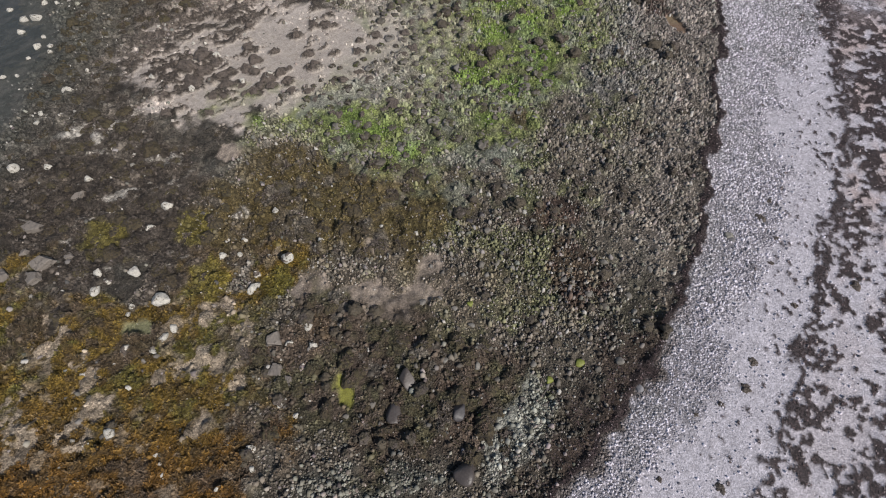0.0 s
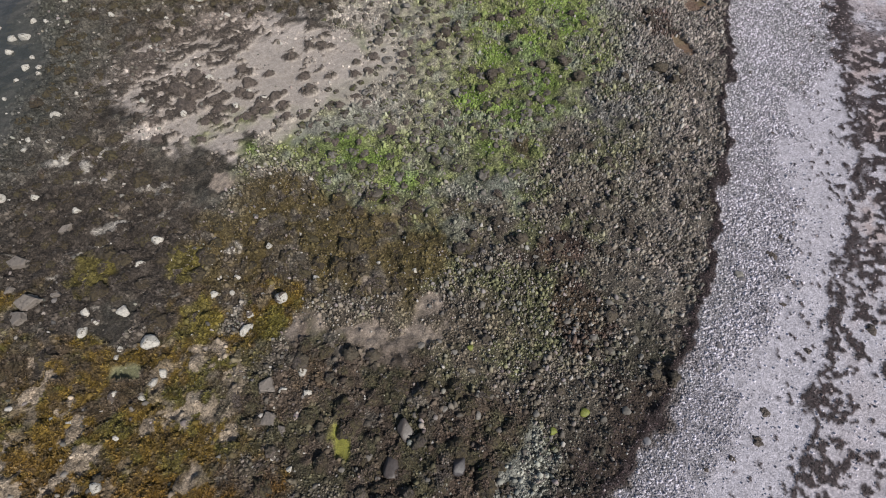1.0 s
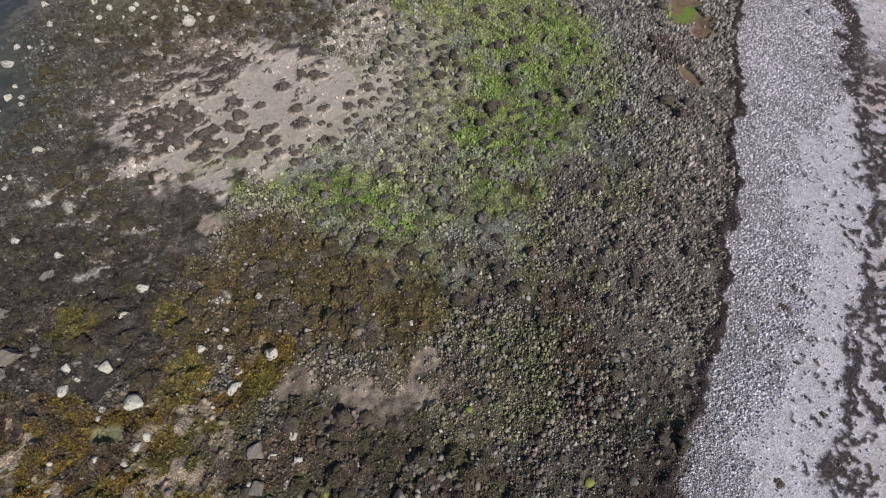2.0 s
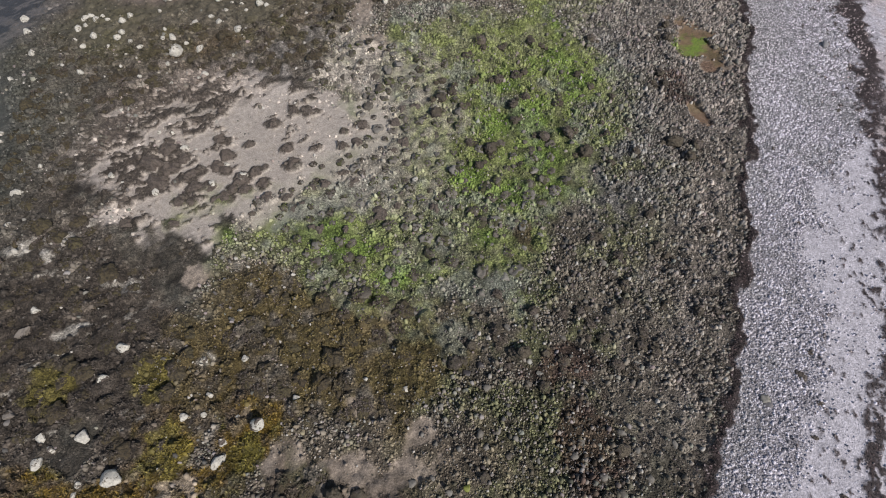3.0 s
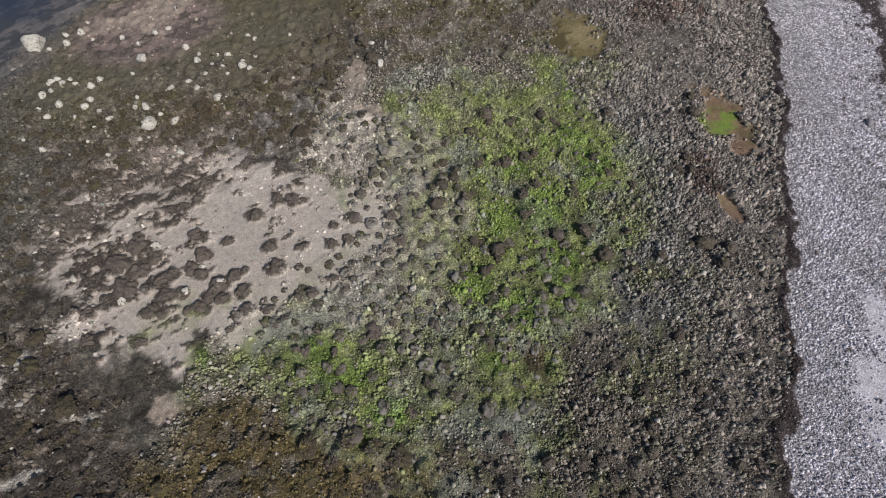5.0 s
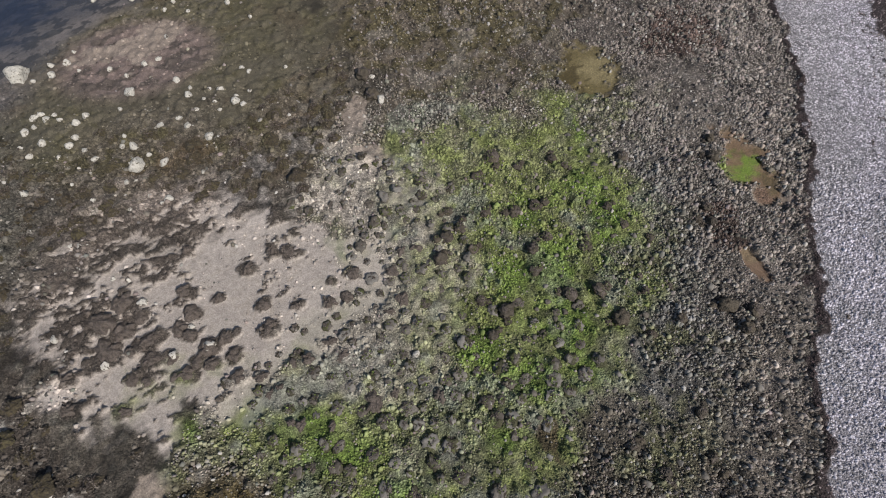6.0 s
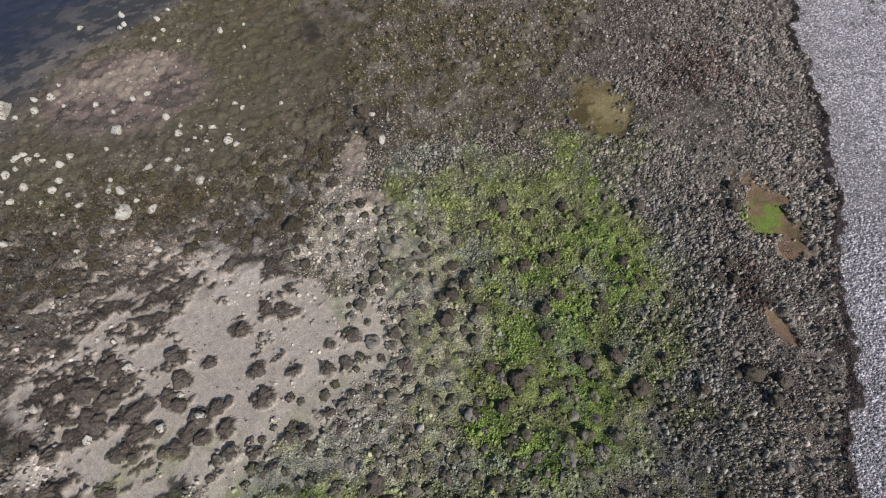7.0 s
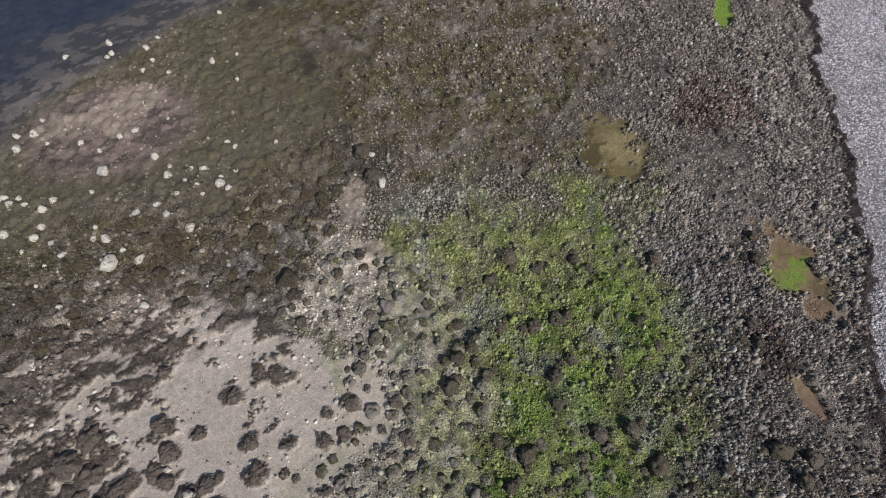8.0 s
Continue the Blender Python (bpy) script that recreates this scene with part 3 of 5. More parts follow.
# ---- materials ----
def material(name, roughness, tint=None, colour=None, spread=0.25, grain=25.0, bump=0.5, patches=None, island=0.0, gloss=0.5, distance=0.02, coarse=3.0, pebbles=0.0, vary=None):
    """A natural surface: a colour, or the cover colour of its mesh, varied at two scales, with grain and relief."""
    m = bpy.data.materials.new(name)
    m.use_nodes = True
    n, l = m.node_tree.nodes, m.node_tree.links
    bsdf = n["Principled BSDF"]
    coord = n.new("ShaderNodeNewGeometry")
    if tint:
        base = n.new("ShaderNodeAttribute")
        base.attribute_name = tint
        colour_out = base.outputs["Color"]
    else:
        base = n.new("ShaderNodeRGB")
        base.outputs[0].default_value = (*colour, 1)
        colour_out = base.outputs[0]

    def tex(scale, detail, rough=0.6):
        t = n.new("ShaderNodeTexNoise")
        t.inputs["Scale"].default_value, t.inputs["Detail"].default_value, t.inputs["Roughness"].default_value = scale, detail, rough
        l.new(coord.outputs["Position"], t.inputs["Vector"])
        return t

    def math_node(kind, a, b):
        t = n.new("ShaderNodeMath")
        t.operation = kind
        for socket, v in zip(t.inputs, (a, b)):
            if isinstance(v, (int, float)):
                socket.default_value = v
            else:
                l.new(v, socket)
        return t.outputs[0]

    fine, broad = tex(grain, 4, 0.7), tex(coarse, 5)
    relief = fine.outputs["Fac"]
    if vary:
        info, blend = n.new("ShaderNodeObjectInfo"), n.new("ShaderNodeMix")
        blend.data_type = "RGBA"
        l.new(info.outputs["Random"], blend.inputs[0])
        l.new(colour_out, blend.inputs[6])
        blend.inputs[7].default_value = (*vary, 1)
        colour_out = blend.outputs[2]
    if patches:
        other, lo, hi = patches
        mix, edge = n.new("ShaderNodeMix"), n.new("ShaderNodeMapRange")
        mix.data_type = "RGBA"
        edge.inputs["From Min"].default_value, edge.inputs["From Max"].default_value = lo, hi
        spots = tex(coarse * 1.7, 6, 0.65)
        l.new(spots.outputs["Fac"], edge.inputs["Value"])
        l.new(edge.outputs[0], mix.inputs[0])
        l.new(colour_out, mix.inputs[6])
        mix.inputs[7].default_value = (*other, 1)
        colour_out = mix.outputs[2]
    gain = math_node("MULTIPLY_ADD", fine.outputs["Fac"], 2.6 * spread)
    gain.node.inputs[2].default_value = 1 - 1.3 * spread
    gain2 = math_node("MULTIPLY_ADD", broad.outputs["Fac"], 1.4 * spread)
    gain2.node.inputs[2].default_value = 1 - 0.7 * spread
    factor = math_node("MULTIPLY", gain, gain2)
    if island:
        rnd = math_node("MULTIPLY_ADD", coord.outputs["Random Per Island"], 2 * island)
        rnd.node.inputs[2].default_value = 1 - island
        factor = math_node("MULTIPLY", factor, rnd)
    if pebbles:
        # small stones of many greys, as strong as the ground there is gritty
        for size, strength in ((1 / 0.12, 0.45), (1 / 0.06, 0.75)):
            v = n.new("ShaderNodeTexVoronoi")
            v.inputs["Scale"].default_value = size
            l.new(coord.outputs["Position"], v.inputs["Vector"])
            split = n.new("ShaderNodeSeparateColor")
            l.new(v.outputs["Color"], split.inputs[0])
            amount = math_node("MULTIPLY", math_node("SUBTRACT", split.outputs[0], 0.5), math_node("MULTIPLY", base.outputs["Alpha"], pebbles * strength))
            factor = math_node("MULTIPLY", factor, math_node("ADD", amount, 1.0))
            dome = math_node("MULTIPLY", math_node("SUBTRACT", 1.0, v.outputs["Distance"]), math_node("MULTIPLY", base.outputs["Alpha"], 0.8 * strength))
            relief = math_node("ADD", relief, dome)
    if pebbles:
        calm = math_node("MULTIPLY_ADD", base.outputs["Alpha"], 0.8)
        calm.node.inputs[2].default_value = 0.2
        relief = math_node("MULTIPLY", relief, calm)
    scale_node = n.new("ShaderNodeVectorMath")
    scale_node.operation = "SCALE"
    l.new(colour_out, scale_node.inputs[0])
    l.new(factor, scale_node.inputs["Scale"])
    l.new(scale_node.outputs[0], bsdf.inputs["Base Color"])
    r = n.new("ShaderNodeMapRange")
    r.inputs["To Min"].default_value, r.inputs["To Max"].default_value = max(0.05, roughness - 0.15), min(1, roughness + 0.15)
    l.new(broad.outputs["Fac"], r.inputs["Value"])
    l.new(r.outputs[0], bsdf.inputs["Roughness"])
    bsdf.inputs["Specular IOR Level"].default_value = gloss
    if bump:
        b = n.new("ShaderNodeBump")
        b.inputs["Strength"].default_value, b.inputs["Distance"].default_value = bump, distance
        l.new(relief, b.inputs["Height"])
        l.new(b.outputs[0], bsdf.inputs["Normal"])
    return m


M_GROUND = material("shore_ground", 0.78, tint="growth", spread=0.62, grain=14, bump=1.0, distance=0.09, gloss=0.3, coarse=4.0, pebbles=1.2)
M_STONE = material("loose_stone", 0.72, tint="growth", spread=0.25, grain=30, bump=0.3, gloss=0.4)
M_PALE = material("pale_boulder", 0.8, colour=(0.53, 0.50, 0.445), spread=0.45, grain=11, bump=1.0, distance=0.05, patches=((0.15, 0.13, 0.10), 0.56, 0.61), gloss=0.3, coarse=5.0)
M_SLAB = material("grey_slab", 0.7, colour=(0.205, 0.178, 0.155), spread=0.3, grain=14, bump=0.6, patches=((0.08, 0.07, 0.06), 0.55, 0.66), gloss=0.4)
M_DARK = material("dark_boulder", 0.65, colour=(0.072, 0.060, 0.047), spread=0.6, grain=9, bump=1.0, distance=0.10, patches=((0.115, 0.100, 0.075), 0.54, 0.62), gloss=0.3, vary=(0.115, 0.094, 0.068), coarse=6.0)
M_GREYROCK = material("grey_boulder", 0.7, colour=(0.24, 0.225, 0.20), spread=0.3, grain=14, bump=0.6, patches=((0.10, 0.10, 0.06), 0.55, 0.66), gloss=0.4)
M_WEED = material("brown_seaweed", 0.55, colour=(0.118, 0.096, 0.082), spread=0.65, grain=14, bump=1.0, distance=0.10, gloss=0.4, island=0.3, coarse=5.0, patches=((0.070, 0.056, 0.047), 0.50, 0.60))
M_TURF = material("golden_weed", 0.6, tint="growth", spread=0.4, grain=25, bump=0.6, gloss=0.35, island=0.4)


# ---- building helpers ----
def sheet(name, verts, faces, mat, tints=None, smooth=False):
    """One mesh object out of arrays."""
    verts, faces = np.asarray(verts, np.float32), np.asarray(faces, np.int32)
    me = bpy.data.meshes.new(name)
    k = faces.shape[1]
    me.vertices.add(len(verts))
    me.vertices.foreach_set("co", verts.ravel())
    me.loops.add(faces.size)
    me.loops.foreach_set("vertex_index", faces.ravel())
    me.polygons.add(len(faces))
    me.polygons.foreach_set("loop_start", np.arange(0, faces.size, k, dtype=np.int32))
    me.polygons.foreach_set("use_smooth", np.full(len(faces), smooth))
    me.update(calc_edges=True)
    if tints is not None:
        layer = me.attributes.new("growth", "FLOAT_COLOR", "POINT")
        layer.data.foreach_set("color", np.asarray(tints, np.float32).ravel())
    me.materials.append(mat)
    return new(name, me)


def part(name, bm, mat, parent=None, label="", smooth=True):
    me = bpy.data.meshes.new(name)
    bm.to_mesh(me)
    bm.free()
    for p in me.polygons:
        p.use_smooth = smooth
    me.materials.append(mat)
    ob = new(name, me)
    if parent:
        ob.parent = parent
    return tagged(ob, label=label)


# ---- the ground ----
def stretched(lo, hi, step, reach, grow=1.25):
    """Grid lines: even between lo and hi, then wider and wider out to the horizon."""
    inner = np.arange(lo, hi + step / 2, step)
    tail, d, at = [], step, 0.0
    while at < reach:
        d *= grow
        at += d
        tail.append(at)
    tail = np.array(tail)
    return np.concatenate([lo - tail[::-1], inner, hi + tail])


GX, GY = stretched(-29.0, 32.0, 0.1, 2500.0), stretched(-2.0, 59.0, 0.1, 2500.0)
XX, YY = np.meshgrid(GX, GY)
gx, gy = XX.ravel(), YY.ravel()
gw = weights(gx, gy)
gz = height(gx, gy, gw)
idx = np.arange(len(gx)).reshape(len(GY), len(GX))
quads = np.stack([idx[:-1, :-1], idx[:-1, 1:], idx[1:, 1:], idx[1:, :-1]], -1).reshape(-1, 4)
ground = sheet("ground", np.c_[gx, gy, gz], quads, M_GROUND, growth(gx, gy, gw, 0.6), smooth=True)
tagged(ground, "rocky low-tide shore of gravel, sand and seaweed", "ground", kind="structure")


def ground_z(x, y):
    return height(np.atleast_1d(np.asarray(x, float)), np.atleast_1d(np.asarray(y, float)))


# ---- the sea ----
M_SEA = bpy.data.materials.new("sea_water")
M_SEA.use_nodes = True
sn, sl = M_SEA.node_tree.nodes, M_SEA.node_tree.links
sn.clear()
s_out, s_mix, s_clear, s_gloss, s_fres = (sn.new("ShaderNode" + k) for k in ("OutputMaterial", "MixShader", "BsdfTransparent", "BsdfGlossy", "Fresnel"))
s_clear.inputs["Color"].default_value = (0.90, 0.93, 0.96, 1)
s_gloss.inputs["Roughness"].default_value = 0.08
s_fres.inputs["IOR"].default_value = 1.33
s_geo, s_noise, s_bump = sn.new("ShaderNodeNewGeometry"), sn.new("ShaderNodeTexNoise"), sn.new("ShaderNodeBump")
s_noise.inputs["Scale"].default_value, s_noise.inputs["Detail"].default_value = 1.6, 3
s_bump.inputs["Strength"].default_value, s_bump.inputs["Distance"].default_value = 0.25, 0.03
sl.new(s_geo.outputs["Position"], s_noise.inputs["Vector"])
sl.new(s_noise.outputs["Fac"], s_bump.inputs["Height"])
for node in (s_gloss, s_fres):
    sl.new(s_bump.outputs[0], node.inputs["Normal"])
sl.new(s_fres.outputs[0], s_mix.inputs[0])
sl.new(s_clear.outputs[0], s_mix.inputs[1])
sl.new(s_gloss.outputs[0], s_mix.inputs[2])
sl.new(s_mix.outputs[0], s_out.inputs["Surface"])
SEA_LEVEL = -0.15
sea_rim = [(x + 5.0, y, SEA_LEVEL) for x, y in SHORE] + [(900.0, 2500.0, SEA_LEVEL), (-2500.0, 2500.0, SEA_LEVEL), (-2500.0, -400.0, SEA_LEVEL)]
bm = bmesh.new()
bm.faces.new([bm.verts.new(p) for p in sea_rim])
bmesh.ops.triangulate(bm, faces=bm.faces[:])
bm.normal_update()
sea = part("water", bm, M_SEA, smooth=False)
if sea.data.polygons[0].normal.z < 0:
    sea.data.flip_normals()
sea.visible_shadow = False
tagged(sea, "shallow clear sea water over dark weed", "water", kind="structure")

# ---- boulders ----
PALE_A = [
    (-26.7, 34.8, 0.53), (-25.5, 34.3, 0.46), (-25.3, 33.6, 0.4), (-27.6, 33.1, 0.8), (-26.7, 33.1, 0.85), (-27.4, 31.7, 0.56),
    (-25.5, 30.9, 0.39), (-25.7, 29.9, 0.6), (-24.6, 29.7, 0.49), (-24.4, 29.0, 0.37), (-25.9, 28.8, 0.37), (-26.0, 27.1, 0.36),
    (-29.2, 34.5, 0.59), (-21.9, 24.9, 0.69), (-21.3, 26.8, 0.36), (-21.8, 22.9, 0.53), (-23.0, 22.4, 0.43), (-23.0, 23.1, 0.34),
    (-21.2, 18.8, 0.49), (-23.3, 19.0, 0.67), (-18.7, 17.7, 0.56), (-14.0, 15.4, 0.74), (-14.5, 14.0, 0.6), (-13.0, 27.0, 0.61),
    (-14.1, 24.0, 0.48), (-16.9, 25.5, 0.5), (-9.4, 24.5, 0.67), (-11.0, 24.2, 0.48), (-10.4, 25.5, 0.39), (-14.0, 28.3, 0.36),
]
PALE_B = [
    (-16.9, 30.4, 0.43), (-16.9, 33.3, 0.39), (-10.0, 14.4, 0.36), (-10.4, 12.9, 0.27), (-9.6, 12.8, 0.31), (-8.7, 16.6, 0.29),
    (-8.1, 14.2, 0.36), (-5.8, 12.3, 0.38), (-2.8, 12.8, 0.27), (-1.1, 12.2, 0.3), (-0.0, 23.1, 0.46), (-26.9, 27.1, 0.36),
    (-10.6, 12.0, 0.49), (-9.8, 12.0, 0.34), (-7.3, 11.3, 0.71), (-8.8, 10.8, 0.44), (-8.9, 10.1, 0.76), (-13.0, 9.9, 0.98),
    (-14.8, 11.6, 0.76), (-16.6, 11.7, 0.53), (-16.0, 11.2, 0.38), (-16.4, 10.7, 0.6), (-6.2, 7.9, 0.62), (-14.6, 9.4, 0.29),
    (-14.5, 9.8, 0.33), (-12.3, 8.5, 0.6), (-12.6, 8.1, 0.49), (-14.3, 7.7, 0.62), (-13.1, 7.5, 0.41), (-5.9, 6.9, 0.47),
]
PALE_C = [
    (-7.0, 7.2, 0.41), (-13.6, 5.9, 0.3), (-14.1, 4.2, 0.6), (-6.5, 4.1, 0.28), (-7.2, 4.6, 0.32), (-8.2, 3.0, 0.4),
    (-8.1, 2.3, 0.36), (-9.2, 1.7, 0.29), (-11.6, 53.7, 0.43), (-18.8, 52.0, 0.53), (-18.4, 51.0, 0.42), (-18.6, 50.7, 0.36),
    (-21.5, 51.2, 0.52), (-15.5, 52.0, 0.47), (-16.1, 51.1, 0.52), (-15.4, 49.8, 0.46), (-15.8, 48.9, 0.4), (-14.1, 48.5, 0.35),
    (-11.5, 49.1, 0.5), (-9.7, 47.3, 0.34), (-10.0, 49.6, 0.25), (-15.2, 46.1, 0.43), (-21.5, 44.7, 0.66), (-22.7, 44.7, 0.52),
    (-22.1, 43.5, 0.56), (-21.4, 45.7, 0.39), (-20.5, 43.8, 0.33), (-18.3, 43.4, 0.42), (-16.2, 43.7, 0.55), (-17.2, 42.8, 0.41),
]
PALE_D = [
    (-15.4, 44.1, 0.46), (-9.8, 42.5, 0.4), (-9.3, 42.1, 0.4), (-7.0, 42.1, 0.35), (-13.9, 42.0, 0.62), (-12.9, 41.2, 0.35),
    (-12.9, 40.6, 0.61), (-10.9, 40.7, 0.48), (-11.6, 40.9, 0.31), (-11.9, 40.1, 0.3), (-11.1, 39.7, 0.3), (-12.2, 39.3, 0.34),
    (-10.8, 39.1, 0.34), (-9.9, 39.6, 0.72), (-9.3, 39.2, 0.42), (-9.1, 40.4, 0.3), (-9.9, 40.1, 0.34), (-16.6, 41.3, 0.89),
    (-17.0, 40.0, 0.39), (-21.4, 39.7, 0.57), (-20.6, 39.6, 0.44), (-21.0, 40.1, 0.39), (-19.3, 39.1, 0.6), (-18.9, 39.6, 0.48),
    (-21.9, 40.2, 0.53), (-19.2, 38.0, 0.46), (-20.9, 37.7, 0.63), (-19.3, 37.3, 0.66), (-18.4, 37.0, 0.41), (-16.2, 37.0, 0.41),
]
PALE_E = [
    (-15.5, 36.9, 0.74), (-16.0, 37.5, 0.33), (-13.1, 38.7, 0.46), (-12.5, 38.0, 0.5), (-14.2, 38.3, 0.46), (-11.1, 37.0, 0.61),
    (-1.6, 40.5, 0.47), (-1.1, 38.6, 0.7), (-19.7, 36.6, 0.45), (-17.5, 36.2, 0.49), (-14.4, 36.1, 0.36), (-14.9, 35.3, 1.03),
    (-13.5, 35.5, 0.67), (-15.5, 35.7, 0.28), (-15.4, 34.4, 0.39), (-14.9, 34.4, 0.27), (-18.4, 35.7, 0.28), (-18.5, 34.6, 0.24),
    (-17.6, 35.3, 0.24), (-12.7, 32.9, 0.57), (-13.1, 32.7, 0.26), (-14.8, 32.5, 0.26), (-13.9, 33.3, 0.3), (-11.1, 34.5, 0.27),
    (-17.5, 30.6, 0.36), (-14.8, 28.5, 0.31), (-24.5, 43.8, 1.9), (-23.3, 43.2, 0.4), (-26.1, 39.2, 0.7), (-25.0, 36.9, 0.57),
]
PALE_F = [
    (-22.3, 38.7, 0.53), (-22.2, 39.9, 0.76), (-22.0, 39.2, 0.37), (-22.2, 37.5, 0.37), (-21.5, 36.9, 0.52), (-26.9, 40.8, 0.61),
    (-20.8, 34.1, 0.49),
]
PALE = PALE_A + PALE_B + PALE_C + PALE_D + PALE_E + PALE_F
SLABS_A = [
    (-18.9, 16.6, 0.76), (-20.7, 14.8, 0.94), (-21.2, 12.1, 0.89), (-19.3, 12.4, 1.2), (-19.6, 11.7, 0.77), (-20.7, 13.3, 0.67),
    (-18.2, 12.8, 0.59), (-7.6, 7.4, 0.98), (-7.5, 6.0, 0.86), (-6.9, 5.6, 0.42),
]
SLABS = SLABS_A
DARK_A = [
    (4.8, 33.5, 0.92), (8.0, 33.0, 0.62), (3.8, 32.4, 0.65), (2.1, 30.4, 0.63), (4.0, 30.0, 0.62), (5.5, 29.9, 0.79),
    (6.6, 30.2, 0.79), (2.6, 29.3, 0.71), (1.9, 28.8, 0.77), (1.5, 27.6, 0.75), (3.1, 28.0, 0.66), (6.8, 28.3, 0.66),
    (8.6, 27.6, 0.74), (6.0, 27.6, 0.65), (7.3, 25.2, 0.77), (8.7, 25.2, 0.8), (3.2, 25.3, 0.65), (4.3, 24.7, 0.76),
    (3.5, 23.6, 0.63), (5.9, 26.5, 0.6), (9.3, 23.8, 0.89), (16.4, 32.0, 0.75), (16.7, 33.3, 0.6), (11.7, 32.6, 0.68), (14.4, 28.4, 0.55),
    (15.0, 28.2, 0.55), (10.8, 25.0, 0.49), (14.2, 23.9, 0.88), (15.3, 23.5, 0.67), (14.7, 22.8, 0.74), (10.5, 22.9, 0.46),
]
DARK_B = [
    (15.0, 29.0, 0.49), (6.1, 32.7, 0.54), (8.6, 32.5, 0.5), (10.2, 29.7, 0.57), (11.8, 27.7, 0.48), (10.7, 28.5, 0.46),
    (10.7, 25.7, 0.4), (12.0, 25.1, 0.36), (9.4, 17.4, 0.61), (14.1, 18.3, 0.55), (11.4, 17.8, 0.54), (4.1, 13.2, 0.71),
    (6.2, 14.8, 0.64), (7.3, 14.2, 0.57), (7.1, 13.6, 0.41), (7.7, 13.5, 0.53), (9.3, 13.0, 0.64), (8.0, 12.3, 0.7),
    (8.8, 12.2, 0.39), (4.8, 11.7, 0.63), (12.2, 14.3, 0.56), (13.6, 14.4, 0.41), (13.0, 14.2, 0.34), (1.1, 13.1, 0.66),
    (3.4, 12.7, 0.49), (1.9, 13.8, 0.54), (3.1, 14.3, 0.54), (4.9, 15.1, 0.52), (3.4, 16.1, 0.57), (10.9, 14.8, 0.48),
]
DARK_C = [
    (9.0, 15.0, 0.48), (9.8, 12.7, 0.52), (-6.3, 8.4, 0.97), (-1.4, 4.6, 0.63),
    (8.5, 6.3, 0.51), (9.2, 6.1, 0.51), (7.4, 9.0, 0.65), (6.3, 7.4, 0.43),
    (3.6, 7.2, 0.53), (3.7, 6.7, 0.49), (1.8, 8.5, 0.55), (4.5, 6.0, 0.45), (-7.2, 4.8, 0.57), (-7.9, 6.0, 0.49),
    (-5.0, 7.5, 0.58), (-4.1, 8.4, 0.69), (-3.2, 8.3, 0.69), (-5.3, 5.5, 0.58), (-2.6, 2.6, 0.66), (-1.9, 2.8, 0.6),
    (-3.7, 3.0, 0.6), (-4.4, 2.5, 0.54), (-14.1, 4.4, 0.64), (-8.3, 2.8, 0.55), (8.5, 18.5, 0.62), (11.5, 19.5, 0.59),
]
DARK_D = [
    (12.0, 23.5, 0.63), (5.1, 13.1, 0.45), (11.7, 17.2, 0.53), (9.3, 15.9, 0.52), (7.0, 14.9, 0.51), (5.8, 12.7, 0.63),
    (3.3, 13.9, 0.58), (9.5, 13.6, 0.57),
]
DARK = DARK_A + DARK_B + DARK_C + DARK_D
GREY_A = [
    (13.6, 10.3, 0.48), (3.9, 16.9, 0.61), (6.0, 19.0, 0.39), (5.1, 18.4, 0.35), (8.4, 18.5, 0.52), (4.7, 12.3, 0.33),
    (1.1, 13.0, 0.37), (5.1, 13.1, 0.31), (8.9, 12.3, 0.33), (11.4, 11.5, 0.27),
]
GREY = GREY_A


side_rng = random.Random(77)
beside = []
for x, y, wide in DARK:
    if wide > 0.45:
        a = side_rng.uniform(0, 6.28)
        beside.append((x + 0.62 * wide * math.cos(a), y + 0.62 * wide * math.sin(a), wide * side_rng.uniform(0.4, 0.6)))


def boulder_mesh(name, seed, cuts, rough, flat, mat, detail=3, knobs=2.6):
    """A boulder one metre wide, half sunk: a ball cut by random planes and worn by noise."""
    rnd = random.Random(seed)
    bm = bmesh.new()
    bmesh.ops.create_icosphere(bm, subdivisions=detail, radius=0.5)
    planes = []
    for _ in range(cuts):
        way = Vector((rnd.uniform(-1, 1), rnd.uniform(-1, 1), rnd.uniform(-0.2, 1))).normalized()
        planes.append((way, rnd.uniform(0.24, 0.42)))
    shift = Vector((seed * 3.1, seed * 1.7, seed * 0.9))
    for v in bm.verts:
        p = v.co.copy()
        for way, d in planes:
            over = p.dot(way) - d
            if over > 0:
                p -= way * over * 0.97
        p *= 1 + rough * noise.fractal(p * knobs + shift, 0.8, 2.0, 4)
        v.co = Vector((p.x, p.y, p.z * flat))
    me = bpy.data.meshes.new(name)
    bm.to_mesh(me)
    bm.free()
    for p in me.polygons:
        p.use_smooth = True
    me.materials.append(mat)
    return me


